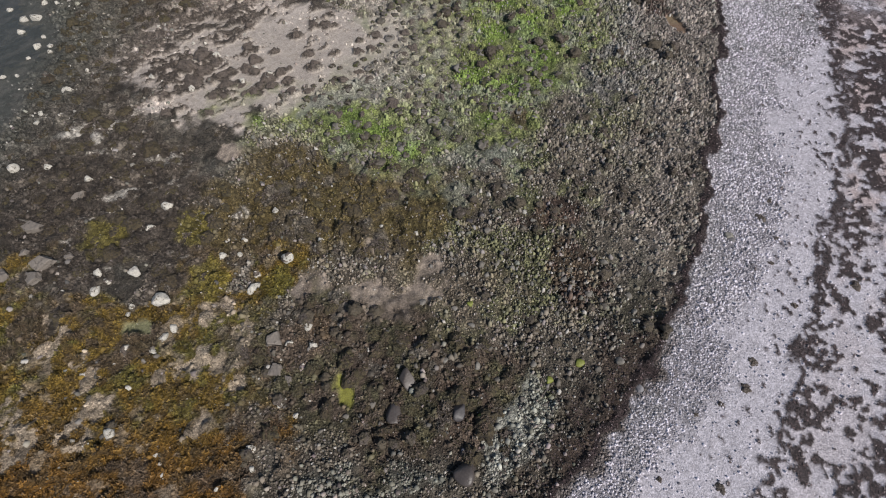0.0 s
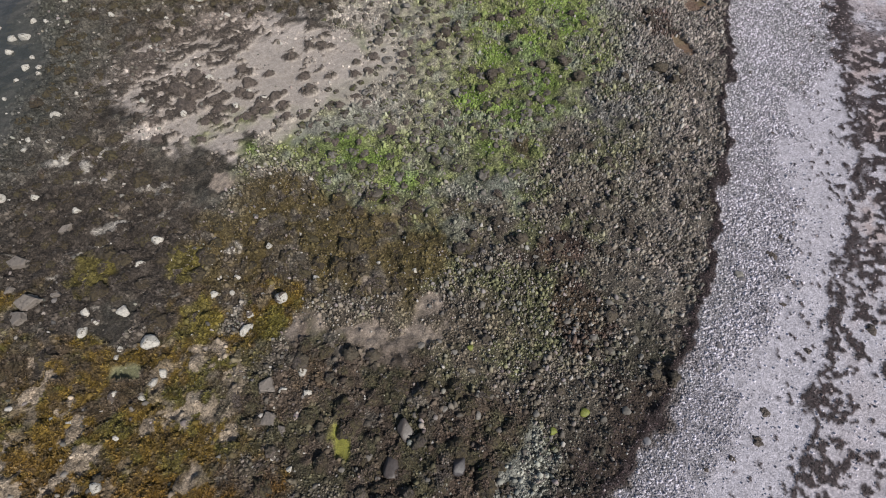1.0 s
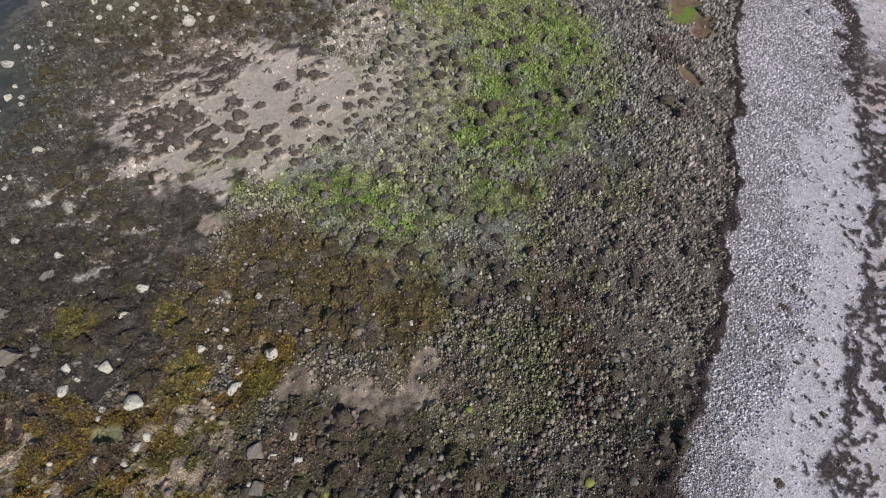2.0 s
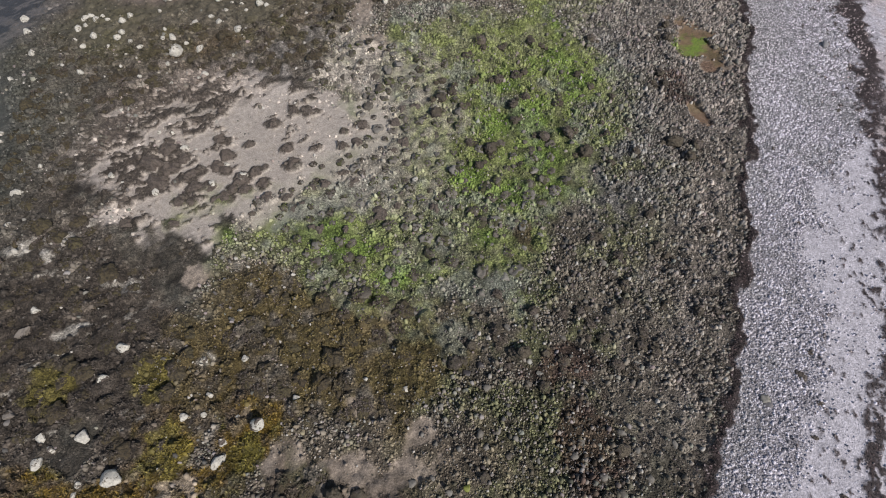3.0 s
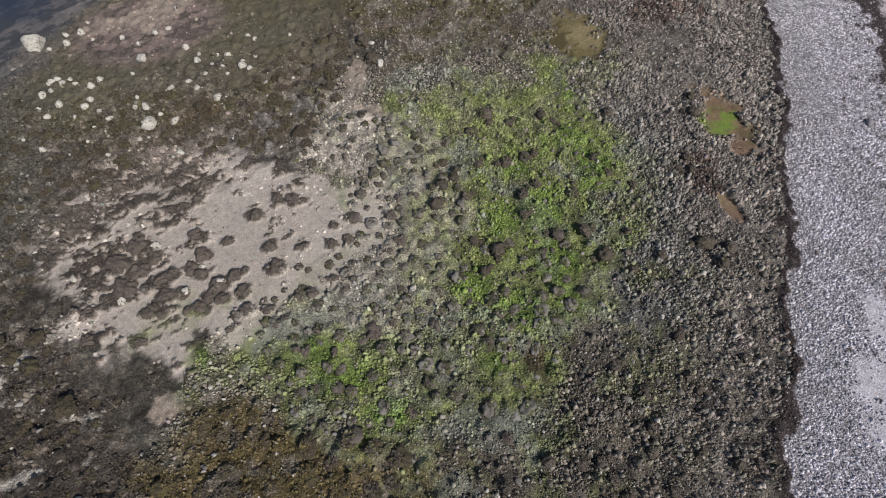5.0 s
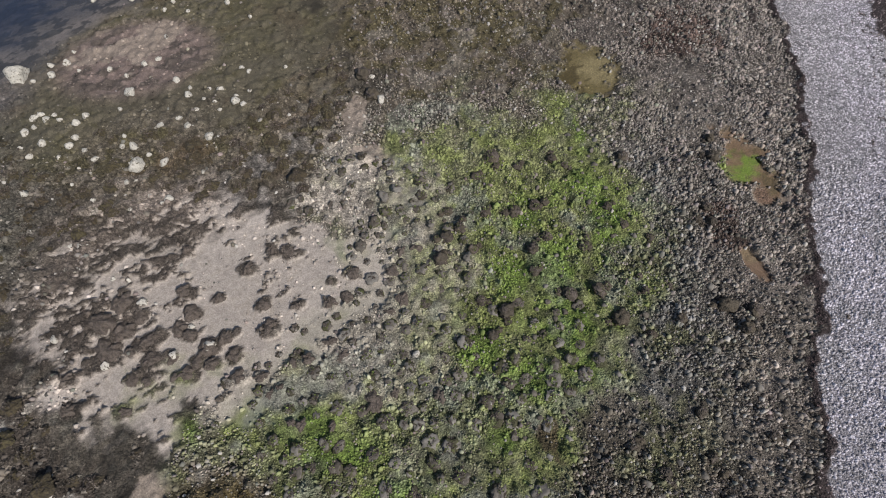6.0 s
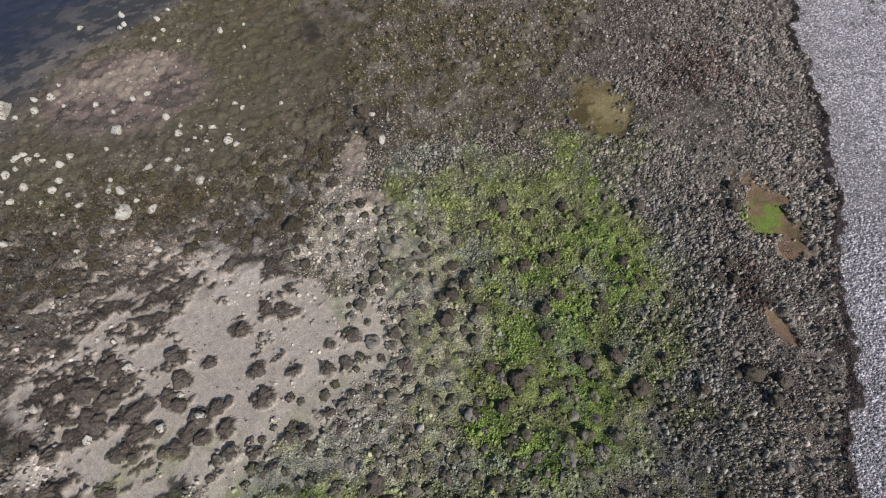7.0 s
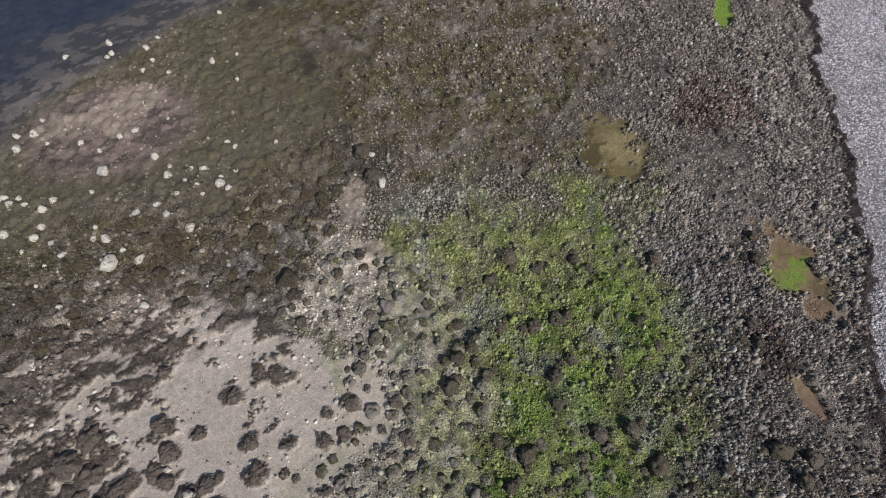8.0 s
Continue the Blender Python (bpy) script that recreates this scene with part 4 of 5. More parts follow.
def slab_mesh(seed):
    """A broken slab one metre wide: an uneven polygon with a tilted top and chipped edges."""
    rnd = random.Random(seed)
    sides = rnd.choice((4, 5, 5, 6))
    bm = bmesh.new()
    base = []
    for n in range(sides):
        a = 2 * math.pi * (n + rnd.uniform(-0.28, 0.28)) / sides
        r = rnd.uniform(0.42, 0.6)
        base.append(bm.verts.new((r * math.cos(a), r * math.sin(a), -0.25)))
    lid = bmesh.ops.extrude_face_region(bm, geom=[bm.faces.new(base)])["geom"]
    tilt = Vector((rnd.uniform(-0.22, 0.22), rnd.uniform(-0.22, 0.22), 0))
    for v in lid:
        if isinstance(v, bmesh.types.BMVert):
            v.co = Vector((v.co.x * 0.88, v.co.y * 0.88, 0.26 + v.co.dot(tilt)))
    bmesh.ops.recalc_face_normals(bm, faces=bm.faces[:])
    bmesh.ops.bevel(bm, geom=bm.edges[:], offset=0.04, segments=1, affect="EDGES")
    bmesh.ops.triangulate(bm, faces=bm.faces[:])
    bmesh.ops.subdivide_edges(bm, edges=bm.edges[:], cuts=3, use_grid_fill=True)
    shift = Vector((seed * 1.9, seed * 0.7, 2.0))
    for v in bm.verts:
        v.co += v.co.normalized() * 0.05 * noise.fractal(v.co * 5.0 + shift, 0.7, 2.0, 3)
    me = bpy.data.meshes.new("rock_slab")
    bm.to_mesh(me)
    bm.free()
    me.materials.append(M_SLAB)
    return me


def cover_mesh(rock, seed):
    """Weed grown over part of a boulder: its upper skin, lifted and torn at the edge."""
    bm = bmesh.new()
    bm.from_mesh(rock)
    shift = Vector((seed * 1.3, seed * 2.1, 0.4))
    bare = [f for f in bm.faces if f.calc_center_median().z < -0.12 or noise.fractal(f.calc_center_median() * 2.2 + shift, 1.0, 2.0, 3) < -0.10]
    bmesh.ops.delete(bm, geom=bare, context="FACES")
    bm.normal_update()
    rim = {v for e in bm.edges if e.is_boundary for v in e.verts}
    for v in bm.verts:
        out = -0.02 if v in rim else 0.035 + 0.03 * noise.noise(v.co * 9 + shift)
        v.co += v.normal * out
    me = bpy.data.meshes.new("weed_cover")
    bm.to_mesh(me)
    bm.free()
    me.materials.clear()
    me.materials.append(M_WEED)
    for p in me.polygons:
        p.use_smooth = True
    return me


def scatter(name, spots, meshes, label, category, group, sink=0.12, spread=0.25, seed=1, covers=None, share=0.0, wear="dark brown seaweed draped over the stone"):
    """Boulders of their own at their places; some wear weed."""
    rnd = random.Random(seed)
    heights = ground_z([p[0] for p in spots], [p[1] for p in spots])
    for (x, y, wide), z in zip(spots, heights):
        pick = rnd.randrange(len(meshes))
        dressed = bool(covers) and rnd.random() < share
        ob = new(name, None if dressed else meshes[pick])
        sx, sy = wide * rnd.uniform(0.95, 1.1), wide * rnd.uniform(0.75, 1.0)
        sz = wide * rnd.uniform(0.6, 0.9)
        ob.matrix_world = Matrix.LocRotScale((x, y, z + sz * sink), Euler((rnd.uniform(-spread, spread), rnd.uniform(-spread, spread), rnd.uniform(0, 6.28))), (sx, sy, sz))
        tagged(ob, label(wide) if callable(label) else label, category, group)
        if dressed:
            new("rock", meshes[pick]).parent = ob
            cover = new("weed_cover", covers[pick])
            cover.parent = ob
            tagged(cover, wear)


pale_meshes = [boulder_mesh("pale_boulder", 10 + k, 16, 0.13, 0.95, M_PALE, 3, 4.2) for k in range(8)]
slab_meshes = [slab_mesh(30 + k) for k in range(5)]
dark_meshes = [boulder_mesh("dark_boulder", 50 + k, 0, 0.62, 0.8, M_DARK, 3, 4.6) for k in range(8)]
grey_meshes = [boulder_mesh("grey_boulder", 70 + k, 8, 0.10, 0.75, M_GREYROCK) for k in range(4)]
pale_covers = [cover_mesh(m, 3 + k) for k, m in enumerate(pale_meshes)]
dark_covers = [cover_mesh(m, 33 + k) for k, m in enumerate(dark_meshes)]
scatter("pale_boulder", [(x, y, 1.0 * w + 0.02) for x, y, w in PALE], pale_meshes, lambda w: "large pale bleached boulder on the muddy shore" if w > 0.6 else "small pale bleached boulder on the muddy shore", "boulder", "pale boulders", 0.22, seed=2, covers=pale_covers, share=0.12)
scatter("rock_slab", SLABS, slab_meshes, "flat grey angular slab of rock among weed", "rock", "rock slabs", 0.08, seed=3)
scatter("dark_boulder", [(x, y, 0.84 * w) for x, y, w in DARK + [(-2.1, 40.6, 1.0), (-1.6, 39.0, 1.1)]], dark_meshes, "dark wet rounded boulder in the gravel", "boulder", "dark boulders", 0.17, seed=4, covers=dark_covers, share=0.9)
scatter("dark_cobble", beside, dark_meshes, "smaller dark wet stone leaning beside a boulder", "stone", "stones beside boulders", 0.06, seed=41)
WET = [(-1.9, 5.1, 0.95), (-2.5, 3.8, 1.0), (0.1, 3.6, 0.85), (0.1, 1.4, 1.1), (1.6, 12.6, 0.5), (2.2, 12.9, 0.45)]
M_WET = material("wet_boulder", 0.45, colour=(0.052, 0.048, 0.053), spread=0.35, grain=14, bump=0.5, gloss=0.5, patches=((0.10, 0.09, 0.085), 0.60, 0.70), vary=(0.090, 0.074, 0.066))
wet_meshes = [boulder_mesh("wet_boulder", 160 + k, 7, 0.08, 0.62, M_WET) for k in range(4)]
scatter("wet_boulder", WET, wet_meshes, "smooth bare dark boulder, wet, in brown mud", "boulder", "wet dark boulders", 0.10, seed=16)
scatter("grey_boulder", GREY, grey_meshes, "light grey worn boulder in the gravel", "boulder", "grey boulders", 0.10, seed=5)


ALGAE = [(5.3, 5.1, 0.5), (3.9, 4.5, 0.4), (1.0, 3.3, 0.4), (1.1, 8.2, 0.36)]
SCRAPS = [(15.4, 11.1, 0.75), (14.9, 8.7, 0.42), (15.0, 6.6, 0.48), (12.3, 4.4, 0.6), (11.6, 3.4, 0.6), (10.4, 2.9, 0.42), (18.0, 7.2, 0.72), (9.3, 2.6, 0.3), (7.2, 0.5, 0.36), (9.3, 0.0, 0.6),
          (23.7, 24.9, 0.4), (16.2, 12.0, 0.42), (18.5, 18.2, 0.36), (19.2, 22.8, 0.36), (15.7, 9.9, 0.42)]


M_ALGAE = material("algae_stone", 0.6, colour=(0.205, 0.225, 0.050), spread=0.4, grain=14, bump=0.6, patches=((0.12, 0.11, 0.07), 0.58, 0.68), gloss=0.4)
algae_meshes = [boulder_mesh("algae_stone", 40 + k, 6, 0.16, 0.7, M_ALGAE, 2) for k in range(3)]
scatter("algae_stone", ALGAE, algae_meshes, "stone coated with bright yellow-green algae", "stone", "algae-coated stones", 0.16, seed=9)


def clump_mesh(name, seed):
    """A low, lumpy heap of weed one metre wide with lobed edges."""
    rings, spokes = 14, 56
    shift = Vector((seed * 2.3, seed * 4.1, 0))
    bm = bmesh.new()

    def lump(x, y, f):
        p = Vector((x, y, 0))
        rise = 0.26 * (1 - f ** 2.5) + 0.12 * noise.fractal(p * 3.4 + shift, 0.8, 2.0, 3) + 0.06 * noise.fractal(p * 11 + shift, 0.7, 2.0, 2)
        return max(rise, 0.02) * (1 - f ** 8) - 0.08 * f ** 8

    top = bm.verts.new((0, 0, lump(0, 0, 0)))
    loops = []
    for r in range(1, rings + 1):
        row = []
        for s in range(spokes):
            a = 2 * math.pi * s / spokes
            f = r / rings
            reach = 0.5 * (1 + 0.5 * noise.fractal(Vector((math.cos(a), math.sin(a), 0)) * 1.1 + shift, 0.9, 2.0, 4))
            x, y = math.cos(a) * reach * f, math.sin(a) * reach * f
            row.append(bm.verts.new((x, y, lump(x, y, f))))
        loops.append(row)
    for s in range(spokes):
        bm.faces.new((top, loops[0][s], loops[0][(s + 1) % spokes]))
        for a, b in zip(loops, loops[1:]):
            bm.faces.new((a[s], b[s], b[(s + 1) % spokes], a[(s + 1) % spokes]))
    me = bpy.data.meshes.new(name)
    bm.to_mesh(me)
    bm.free()
    for p in me.polygons:
        p.use_smooth = True
    me.materials.append(M_WEED)
    return me


def free_spots(count, south, north, lo, hi, zone, least, most, gap, seed, across=True):
    """Seeded places with room round them, in a zone of the plan."""
    rng = np.random.default_rng(seed)
    y = rng.uniform(south, north, 6000)
    x = rng.uniform(lo, hi, 6000) + (np.interp(y, STRAND_Y, STRAND_X) if across else 0)
    ok = zone(weights(x, y), x, y) > 0.7
    taken, out = [(p[0], p[1]) for p in WET + PALE + DARK + GREY + CLUMPS + SLABS], []
    for px, py in zip(x[ok], y[ok]):
        if len(out) < count and all((px - a) ** 2 + (py - c) ** 2 > gap * gap for a, c in taken):
            taken.append((px, py))
            out.append((float(px), float(py), float(rng.uniform(least, most))))
    return out


MIRE_MOUNDS = free_spots(70, 1.5, 9.5, -9.0, 2.5, lambda z, x, y: z["mire"] * (1 - pool_mask(x, y)), 0.4, 0.95, 0.5, 304, False)
MOUNDS = MIRE_MOUNDS + free_spots(330, 8.0, 48.0, -24.0, -1.0, lambda z, x, y: np.maximum(z["mud"], z["olive"]) * (1 - z["sand"]) * (1 - z["sea"]) * (1 - 0.8 * z["soft"]) * (1 - z["orange"]), 0.45, 1.0, 0.78, 302, False)

WEEDY = free_spots(130, 20.0, 35.0, -9.0, 3.5, lambda z, x, y: z["mixed"] * 1.3, 0.25, 0.62, 0.5, 303, False)
WEEDY += free_spots(90, 15.5, 25.0, -7.0, 8.0, lambda z, x, y: z["green"] * (1 - z["mixed"]), 0.32, 0.72, 0.6, 305, False)
HEAPS = [(p, 0.24) for p in MOUNDS] + [((x, y, 0.5 * w), 0.2) for x, y, w in SCRAPS] + [(p, 0.30) for p in DARK + beside if p[0] > -9 and p[1] > 9] + [(p, 0.22) for p in WEEDY]


def heap_lift(x, y):
    """How high the heaps of weed stand over the ground at a place, 0 beside them."""
    lift = np.zeros(len(x))
    for (cx, cy, wide), tall in HEAPS:
        near = np.abs(x - cx) + np.abs(y - cy) < wide * 0.8
        r = np.hypot(x[near] - cx, y[near] - cy) / (0.5 * wide)
        lift[near] = np.maximum(lift[near], tall * wide * np.clip(1 - r * r, 0, 1))
    return lift


clump_meshes = [clump_mesh("seaweed_clump", 5 + k) for k in range(8)]
scatter("seaweed_clump", [(x, y, 0.85 * w) for x, y, w in CLUMPS], clump_meshes, "dark brown heap of seaweed lying on pale sand", "seaweed", "seaweed clumps on the sand", 0.0, 0.08, seed=6)


scatter("seaweed_scrap", [(x, y, 0.7 * w) for x, y, w in SCRAPS], clump_meshes, "small dark scrap of drift weed on light shingle", "seaweed", "scraps of drift weed", 0.0, 0.08, seed=8)


# ---- cobbles and weed mounds that stand out singly ----
M_COBBLE = material("cobble_stone", 0.7, colour=(0.095, 0.080, 0.064), spread=0.4, grain=12, bump=0.8, patches=((0.20, 0.19, 0.16), 0.58, 0.68), gloss=0.4, vary=(0.215, 0.200, 0.180))
M_MOUND = material("olive_weed", 0.65, colour=(0.084, 0.065, 0.042), spread=0.75, grain=12, bump=1.0, distance=0.12, coarse=5.0, patches=((0.048, 0.040, 0.031), 0.50, 0.58), gloss=0.35, vary=(0.100, 0.084, 0.046))


cobble_meshes = [boulder_mesh("cobble", 90 + k, 6, 0.16, 0.75, M_COBBLE, 2) for k in range(8)]
mound_meshes = [m.copy() for m in clump_meshes]
for m in mound_meshes:
    m.materials.clear()
    m.materials.append(M_MOUND)
scatter("cobble", free_spots(260, 3.0, 36.0, -13.0, -0.8, lambda z, x, y: (1 - z["mud"]) * (1 - z["olive"]) * (1 - z["orange"]) * (1 - z["beach"]) * (1 - pool_mask(x, y)), 0.22, 0.42, 0.55, 301),
        cobble_meshes, lambda w: "larger worn cobble lying among the gravel" if w > 0.32 else "small worn cobble lying among the gravel", "cobble", "cobbles in the gravel", 0.14, seed=12)
scatter("weed_mound", MOUNDS, mound_meshes, "low mound of stone grown over with brown weed", "seaweed", "weed mounds on the mud", 0.0, 0.1, seed=13)


M_GREENWEED = material("green_weed", 0.6, colour=(0.058, 0.048, 0.036), spread=0.6, grain=14, bump=1.0, distance=0.06, gloss=0.3, vary=(0.090, 0.095, 0.040), patches=((0.13, 0.16, 0.045), 0.58, 0.66), coarse=5.0)
weedy_meshes = [boulder_mesh("weedy_boulder", 120 + k, 0, 0.55, 0.6, M_COBBLE, 3, 4.2) for k in range(8)]
green_covers = []
for m in [cover_mesh(w, 60 + k) for k, w in enumerate(weedy_meshes)]:
    m = m.copy()
    m.materials.clear()
    m.materials.append(M_GREENWEED)
    green_covers.append(m)
scatter("weedy_boulder", WEEDY,
        weedy_meshes, "rounded boulder topped with brown-green weed, among sand and stones", "boulder", "weedy boulders", 0.02, seed=14, covers=green_covers, share=0.85, wear="green and brown weed clinging to the stone")


BEACH_COBBLES = [(13.6, 10.1, 0.42), (11.5, 7.2, 0.34), (11.1, 6.3, 0.38), (7.4, 3.8, 0.40), (23.8, 28.3, 0.42), (25.3, 30.0, 0.6)]
M_BEACHCOBBLE = material("beach_cobble", 0.75, colour=(0.24, 0.235, 0.245), spread=0.3, grain=16, bump=0.5, gloss=0.3, vary=(0.17, 0.155, 0.16))
beach_meshes = [boulder_mesh("beach_cobble", 140 + k, 5, 0.08, 0.7, M_BEACHCOBBLE, 2) for k in range(4)]
scatter("beach_cobble", BEACH_COBBLES, beach_meshes, "smooth grey cobble on the light shingle", "cobble", "cobbles on the beach", 0.12, seed=15)


# ---- tide pools ----
M_POOL = M_SEA.copy()
M_POOL.name = "pool_water"
M_POOL.node_tree.nodes["Transparent BSDF"].inputs["Color"].default_value = (0.93, 0.94, 0.90, 1)
M_POOL.node_tree.nodes["Bump"].inputs["Strength"].default_value = 0.1


def pool(k, label):
    """The still water of a pool, with a wavering rim, level over its bed."""
    cx, cy, rx, ry, turn = POOLS[k]
    bm = bmesh.new()
    ring = []
    c, s = math.cos(radians(turn)), math.sin(radians(turn))
    level = float(ground_z(cx, cy)[0]) + 0.045
    for n in range(48):
        a = 2 * math.pi * n / 48
        r = 1.2 + 0.12 * noise.fractal(Vector((math.cos(a) * 1.6, math.sin(a) * 1.6, k * 3.0)), 0.8, 2.0, 3)
        u, v = rx * r * math.cos(a), ry * r * math.sin(a)
        ring.append(bm.verts.new((cx + u * c - v * s, cy + u * s + v * c, level)))
    bm.faces.new(ring)
    bm.normal_update()
    water = part("tide_pool", bm, M_POOL, smooth=False)
    water.visible_shadow = False
    tagged(water, label, "tide pool", "tide pools")


for k, label in enumerate(("shallow tide pool with yellowish sand and brown weed", "shallow brown tide pool with bright green weed", "small reddish shallow pool in the gravel",
                           "narrow shallow runnel filled with bright green weed", "small yellow-green pool among dark boulders", "small murky green pool between pale boulders")):
    pool(k, label)


# ---- loose stones: far too many to count ----
def stones(name, x, y, z0, size, tints, mat, seed, flat=0.55, small=False):
    """Stones with a rim of corners and a small flat top (or, the small ones, one blunt tip)."""
    rng = np.random.default_rng(seed)
    n, rims, tops = len(x), (5 if small else 6), (1 if small else 3)
    ang = np.arange(rims) / rims * 2 * np.pi
    turn, wide, tall = rng.random(n) * 6.283, size * (0.85 + 0.3 * rng.random(n)), size * flat * (0.7 + 0.6 * rng.random(n))
    aspect = 0.65 + 0.35 * rng.random(n)
    rim = 0.5 * (0.8 + 0.4 * rng.random((n, rims)))
    ux, uy = rim * np.cos(ang) * wide[:, None], rim * np.sin(ang) * (wide * aspect)[:, None]
    uz = -0.25 * tall[:, None] + 0.25 * tall[:, None] * rng.random((n, rims))
    ang3 = np.arange(tops) / tops * 2 * np.pi + 0.3
    lean = (rng.random((n, 2)) - 0.5) * 0.25
    top = (0.0 if small else 0.30) * (0.7 + 0.6 * rng.random((n, tops)))
    tx, ty = (top * np.cos(ang3) + lean[:, :1]) * wide[:, None], (top * np.sin(ang3) + lean[:, 1:]) * (wide * aspect)[:, None]
    tz = tall[:, None] * (0.55 + 0.3 * rng.random((n, tops)))
    lx, ly, lz = np.c_[ux, tx], np.c_[uy, ty], np.c_[uz, tz]
    c, s = np.cos(turn)[:, None], np.sin(turn)[:, None]
    verts = np.stack([lx * c - ly * s + x[:, None], lx * s + ly * c + y[:, None], lz + z0[:, None]], -1).reshape(-1, 3)
    if small:
        tri = np.array([(k, (k + 1) % 5, 5) for k in range(5)])
    else:
        tri = np.array([(0, 1, 6), (1, 7, 6), (1, 2, 7), (2, 3, 7), (3, 8, 7), (3, 4, 8), (4, 5, 8), (5, 6, 8), (5, 0, 6), (6, 7, 8)])
    per = rims + tops
    faces = (tri[None] + per * np.arange(n)[:, None, None]).reshape(-1, 3)
    return sheet(name, verts, faces, mat, np.repeat(tints, per, axis=0), smooth=not small)


def strew(count, keep, seed, lo, hi, across=True, south=-2.0, north=60.0):
    """Places between lo and hi metres from the drift line (or in x), thinned by keep, 0 to 1, with their zones."""
    rng = np.random.default_rng(seed)
    y = rng.uniform(south, north, count)
    x = rng.uniform(lo, hi, count) + (np.interp(y, STRAND_Y, STRAND_X) if across else 0)
    z = weights(x, y)
    ok = rng.random(count) < keep(x, y, z)
    return x[ok], y[ok], {k: v[ok] for k, v in z.items()}


def stone_tint(x, y, z, seed, spread=0.65, bare=0.3, pale=0.035):
    """Stones wear the growth of their place; some are bare, a few bright."""
    rng = np.random.default_rng(seed)
    col = growth(x, y, z)[:, :3] * (1.30 - 0.06 * z["green"] + spread * (1 - 0.5 * z["green"]) * (rng.random(len(x)) * 2 - 1))[:, None]
    pick = rng.random(len(x))
    bare = bare * (1 - 0.65 * z["green"]) * (1 - 0.5 * z["mire"]) * (1 - 0.6 * z["mud"] * (1 - z["sand"]))
    warm = warm_patch(x, y)
    bare = bare * (1 - 0.6 * warm)
    rock = np.array([0.212, 0.190, 0.168]) * (0.3 + 1.4 * rng.random((len(x), 1))) * (1 + 0.15 * (rng.random((len(x), 3)) - 0.5))
    col = np.where((pick < bare)[:, None], rock, col)
    pale = pale * (1 - 0.7 * z["green"]) * (1 - 0.7 * z["soft"])
    col = np.where((pick > 1 - pale)[:, None], np.array([[0.48, 0.45, 0.41]]), col)
    return np.c_[col, np.ones(len(x))]


def bed_of_stones(name, label, category, count, keep, seed, lo, hi, across, least, most, power, flat, small, tint):
    x, y, z = strew(count, keep, seed, lo, hi, across)
    rng = np.random.default_rng(seed + 1)
    size = (least + (most - least) * rng.random(len(x)) ** power) * (0.75 + 0.5 * fbm(x, y, 3.5, 3, 73))
    ob = stones(name, x, y, height(x, y, z), size, tint(x, y, z, seed + 2), M_STONE, seed + 3, flat * (1 - 0.35 * ramp(y, 27, 38)), small)
    return tagged(ob, label, category, kind="stuff")


def shingle_tint(x, y, z, seed):
    col = growth(x, y, z)
    among = (z["band"] > 0.5) | (z["strand"] > 0.5)
    col[among, :3] = (0.30, 0.25, 0.245)
    col[:, :3] *= 0.36 + 1.48 * np.random.default_rng(seed).random((len(x), 1))
    return col


bed_of_stones("cobbles", "coarse grey-brown and weedy green cobbles", "gravel", 75000, cobble_keep, 101, -27.0, 0.4, True, 0.10, 0.27, 3.5, 0.95, False, stone_tint)
bed_of_stones("gravel", "fine grey-brown and weedy green gravel", "gravel", 240000, gravel_keep, 111, -27.0, 0.4, True, 0.062, 0.145, 1.5, 0.9, True, stone_tint)
bed_of_stones("shingle", "light grey beach shingle", "shingle", 120000, shingle_keep, 121, -2.0, 9.5, True, 0.05, 0.14, 2.0, 0.75, False, shingle_tint)
bed_of_stones("scattered_stones", "scattered small weedy stones on mud", "stones", 80000, mud_keep, 131, -29.0, 14.0, False, 0.08, 0.30, 4.0, 0.65, False, lambda x, y, z, s: stone_tint(x, y, z, s, 0.5, 0.25, 0.025))


# ---- weed: fronds lying in tufts ----
def tufts(name, x, y, z0, size, tints, mat, seed, blades=4, lift=0.5):
    """Tufts of short pointed fronds that spread from a middle, each a narrow leaning triangle."""
    rng = np.random.default_rng(seed)
    n = len(x)
    z = z0[:, None] + 0.01
    ang = rng.random((n, 1)) * 6.283 + np.arange(blades)[None] / blades * 6.283 + rng.normal(0, 0.35, (n, blades))
    far = size[:, None] * (0.35 + 0.3 * rng.random((n, blades)))
    wide = size[:, None] * 0.2
    c, s = np.cos(ang), np.sin(ang)
    rise = size[:, None] * lift * (0.3 + 0.7 * rng.random((n, blades)))
    root = 0.05 * size[:, None]
    p0 = np.stack([x[:, None] + root * c - wide * s, y[:, None] + root * s + wide * c, z + 0.2 * rise], -1)
    p1 = np.stack([x[:, None] + root * c + wide * s, y[:, None] + root * s - wide * c, z + 0.2 * rise], -1)
    p2 = np.stack([x[:, None] + far * c, y[:, None] + far * s, z + rise], -1)
    verts = np.stack([p0, p1, p2], 2).reshape(-1, 3)
    return sheet(name, verts, np.arange(len(verts)).reshape(-1, 3), mat, np.repeat(tints, 3 * blades, axis=0))


def turf_keep(x, y, z):
    some = np.clip(z["orange"] + z["mud"] * 0.5 + z["olive"] * 0.8 + z["north"] * 0.5 + z["mire"] * 0.4 + 0.5 * z["isle"], 0, 1)
    some = some * (1 - z["sea"]) * (1 - 0.75 * z["soft"]) * (1 - 0.97 * np.clip(z["sand"] - z["isle"], 0, 1)) * (1 - pool_mask(x, y))
    return some


def drift_keep(x, y, z):
    return np.clip(z["strand"] + z["band"] + 0.4 * z["strand_wide"], 0, 1)


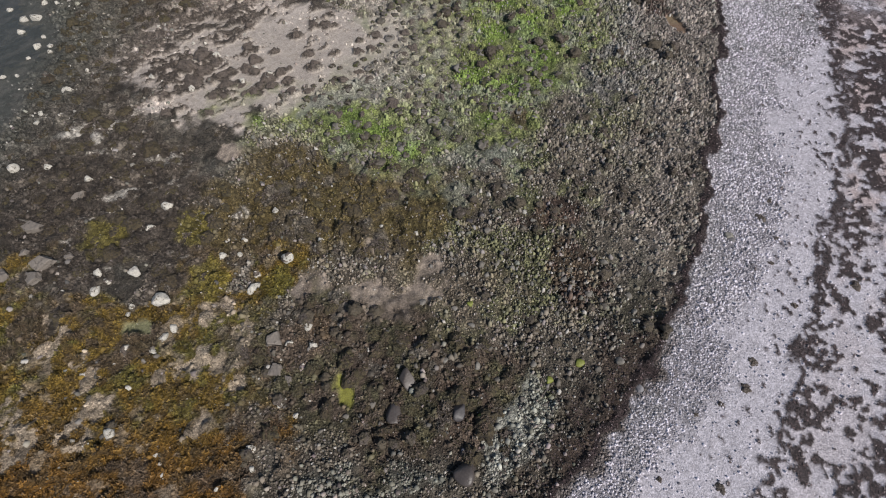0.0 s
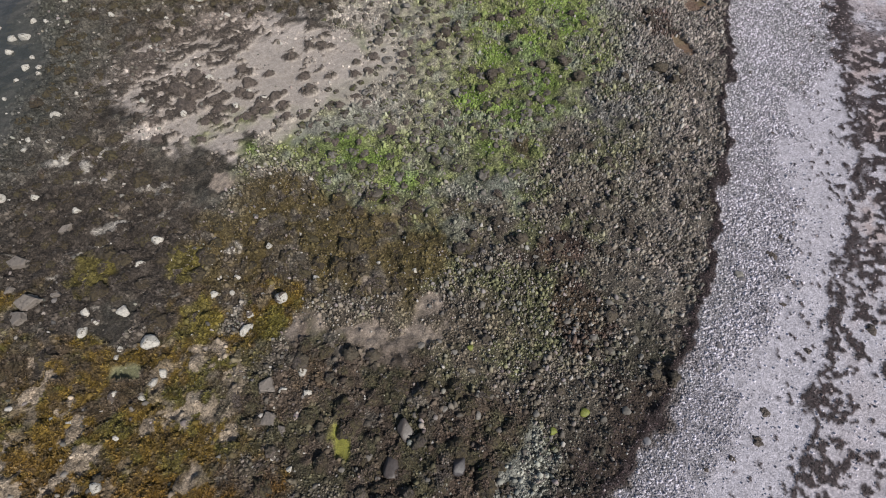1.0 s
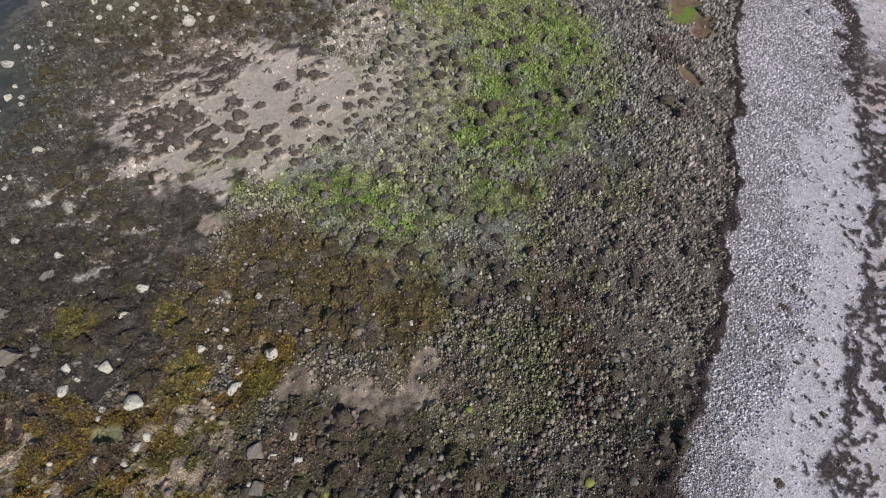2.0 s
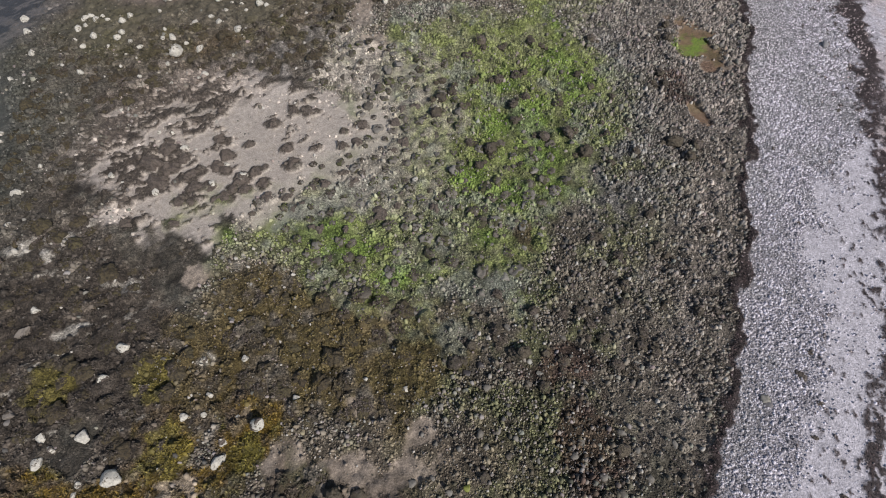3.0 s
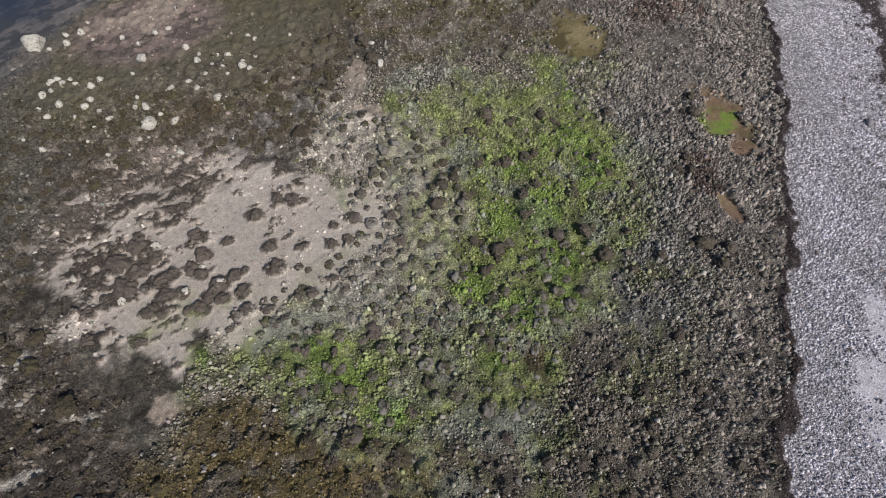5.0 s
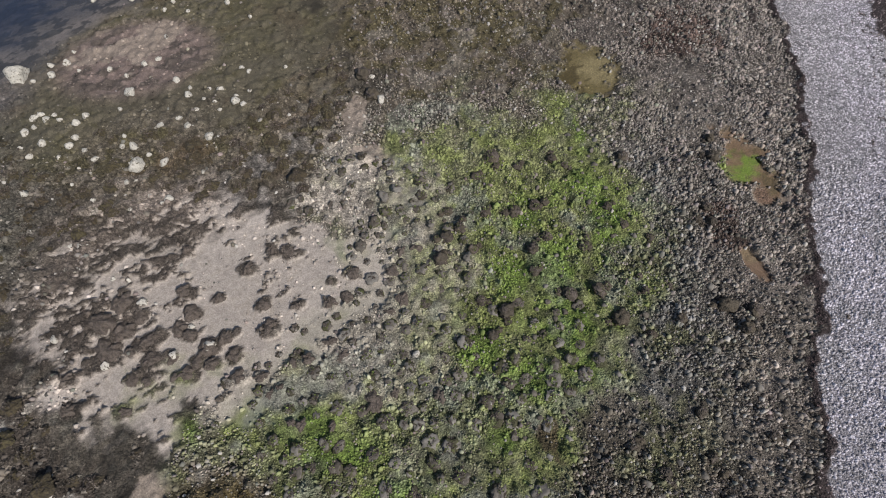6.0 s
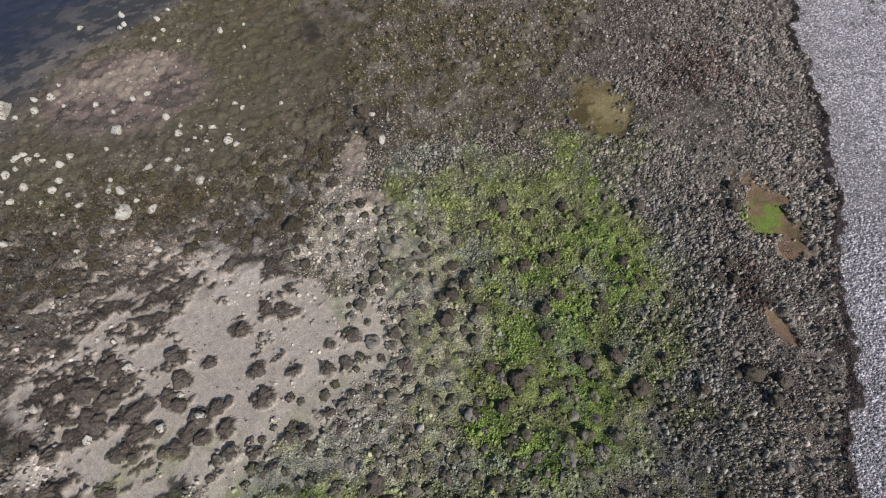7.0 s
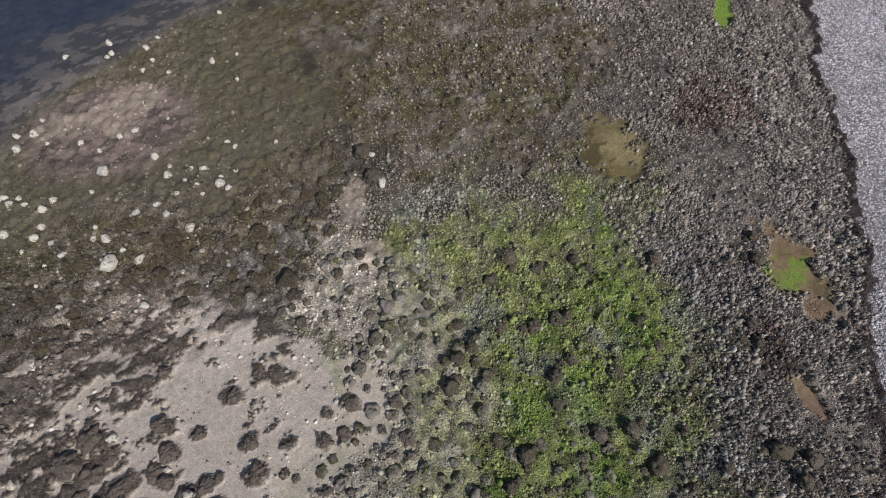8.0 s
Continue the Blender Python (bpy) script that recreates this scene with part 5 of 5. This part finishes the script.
tx_, ty_, tz_ = strew(170000, turf_keep, 104, -29.0, 19.0, across=False)
heap_rng = np.random.default_rng(29)
heap_x, heap_y = [tx_], [ty_]
for (cx, cy, wide), _ in HEAPS:
    count = int(150 * wide * wide)
    a = heap_rng.random(count) * 6.283
    lobes = heap_rng.random(3) * 6.283
    reach = 0.36 + 0.10 * np.sin(2 * a + lobes[0]) + 0.07 * np.sin(3 * a + lobes[1]) + 0.05 * np.sin(5 * a + lobes[2])
    r = reach * wide * np.sqrt(heap_rng.random(count)) * 1.15
    heap_x.append(cx + r * np.cos(a))
    heap_y.append(cy + r * np.sin(a))
gold_x, gold_y, _ = strew(55000, lambda x, y, z: z["orange"], 107, -25.0, -6.0, False, -2.0, 14.0)
tx_, ty_ = np.concatenate(heap_x + [gold_x]), np.concatenate(heap_y + [gold_y])
tz_ = weights(tx_, ty_)
rng_ = np.random.default_rng(21)
turf_tint, turf_lift = growth(tx_, ty_, tz_), heap_lift(tx_, ty_)
heaped = (turf_lift > 0.01) & (turf_tint[:, :3].sum(1) > 0.3)
turf_tint[heaped, :3] = np.where((rng_.random((heaped.sum(), 1)) < 0.30 * tz_["green"][heaped][:, None]), (0.130, 0.165, 0.045), (0.104, 0.084, 0.071))
grown = turf_tint[:, :3].sum(1) < 0.38
tx_, ty_, tz_, turf_tint, turf_lift = tx_[grown], ty_[grown], {k: v[grown] for k, v in tz_.items()}, turf_tint[grown], turf_lift[grown]
turf_tint[:, :3] *= 0.32 + 1.5 * rng_.random((len(tx_), 1))
tagged(tufts("seaweed_turf", tx_, ty_, height(tx_, ty_, tz_) + turf_lift, (0.09 + 0.15 * rng_.random(len(tx_))) * np.where((turf_lift > 0.01) | (tz_["isle"] > 0.3), 0.55, 1.0), turf_tint, M_TURF, 22), "golden, olive and dark brown seaweed turf", "seaweed", kind="stuff")
tx_, ty_, tz_ = strew(150000, drift_keep, 105, -3.0, 14.0)
rng_ = np.random.default_rng(23)
drift_bits = rng_.random((len(tx_), 1))
drift_tint = np.c_[np.where(drift_bits > 0.93, [[0.24, 0.20, 0.20]], np.where(drift_bits > 0.6, [[0.075, 0.050, 0.050]], [[0.042, 0.030, 0.030]])) * (0.3 + 1.6 * rng_.random((len(tx_), 1))), np.ones(len(tx_))]
tagged(tufts("drift_weed", tx_, ty_, height(tx_, ty_, tz_), 0.05 + 0.08 * rng_.random(len(tx_)), drift_tint, M_TURF, 24, 3, 0.15), "dark line of dried drift weed on the beach", "seaweed", kind="stuff")
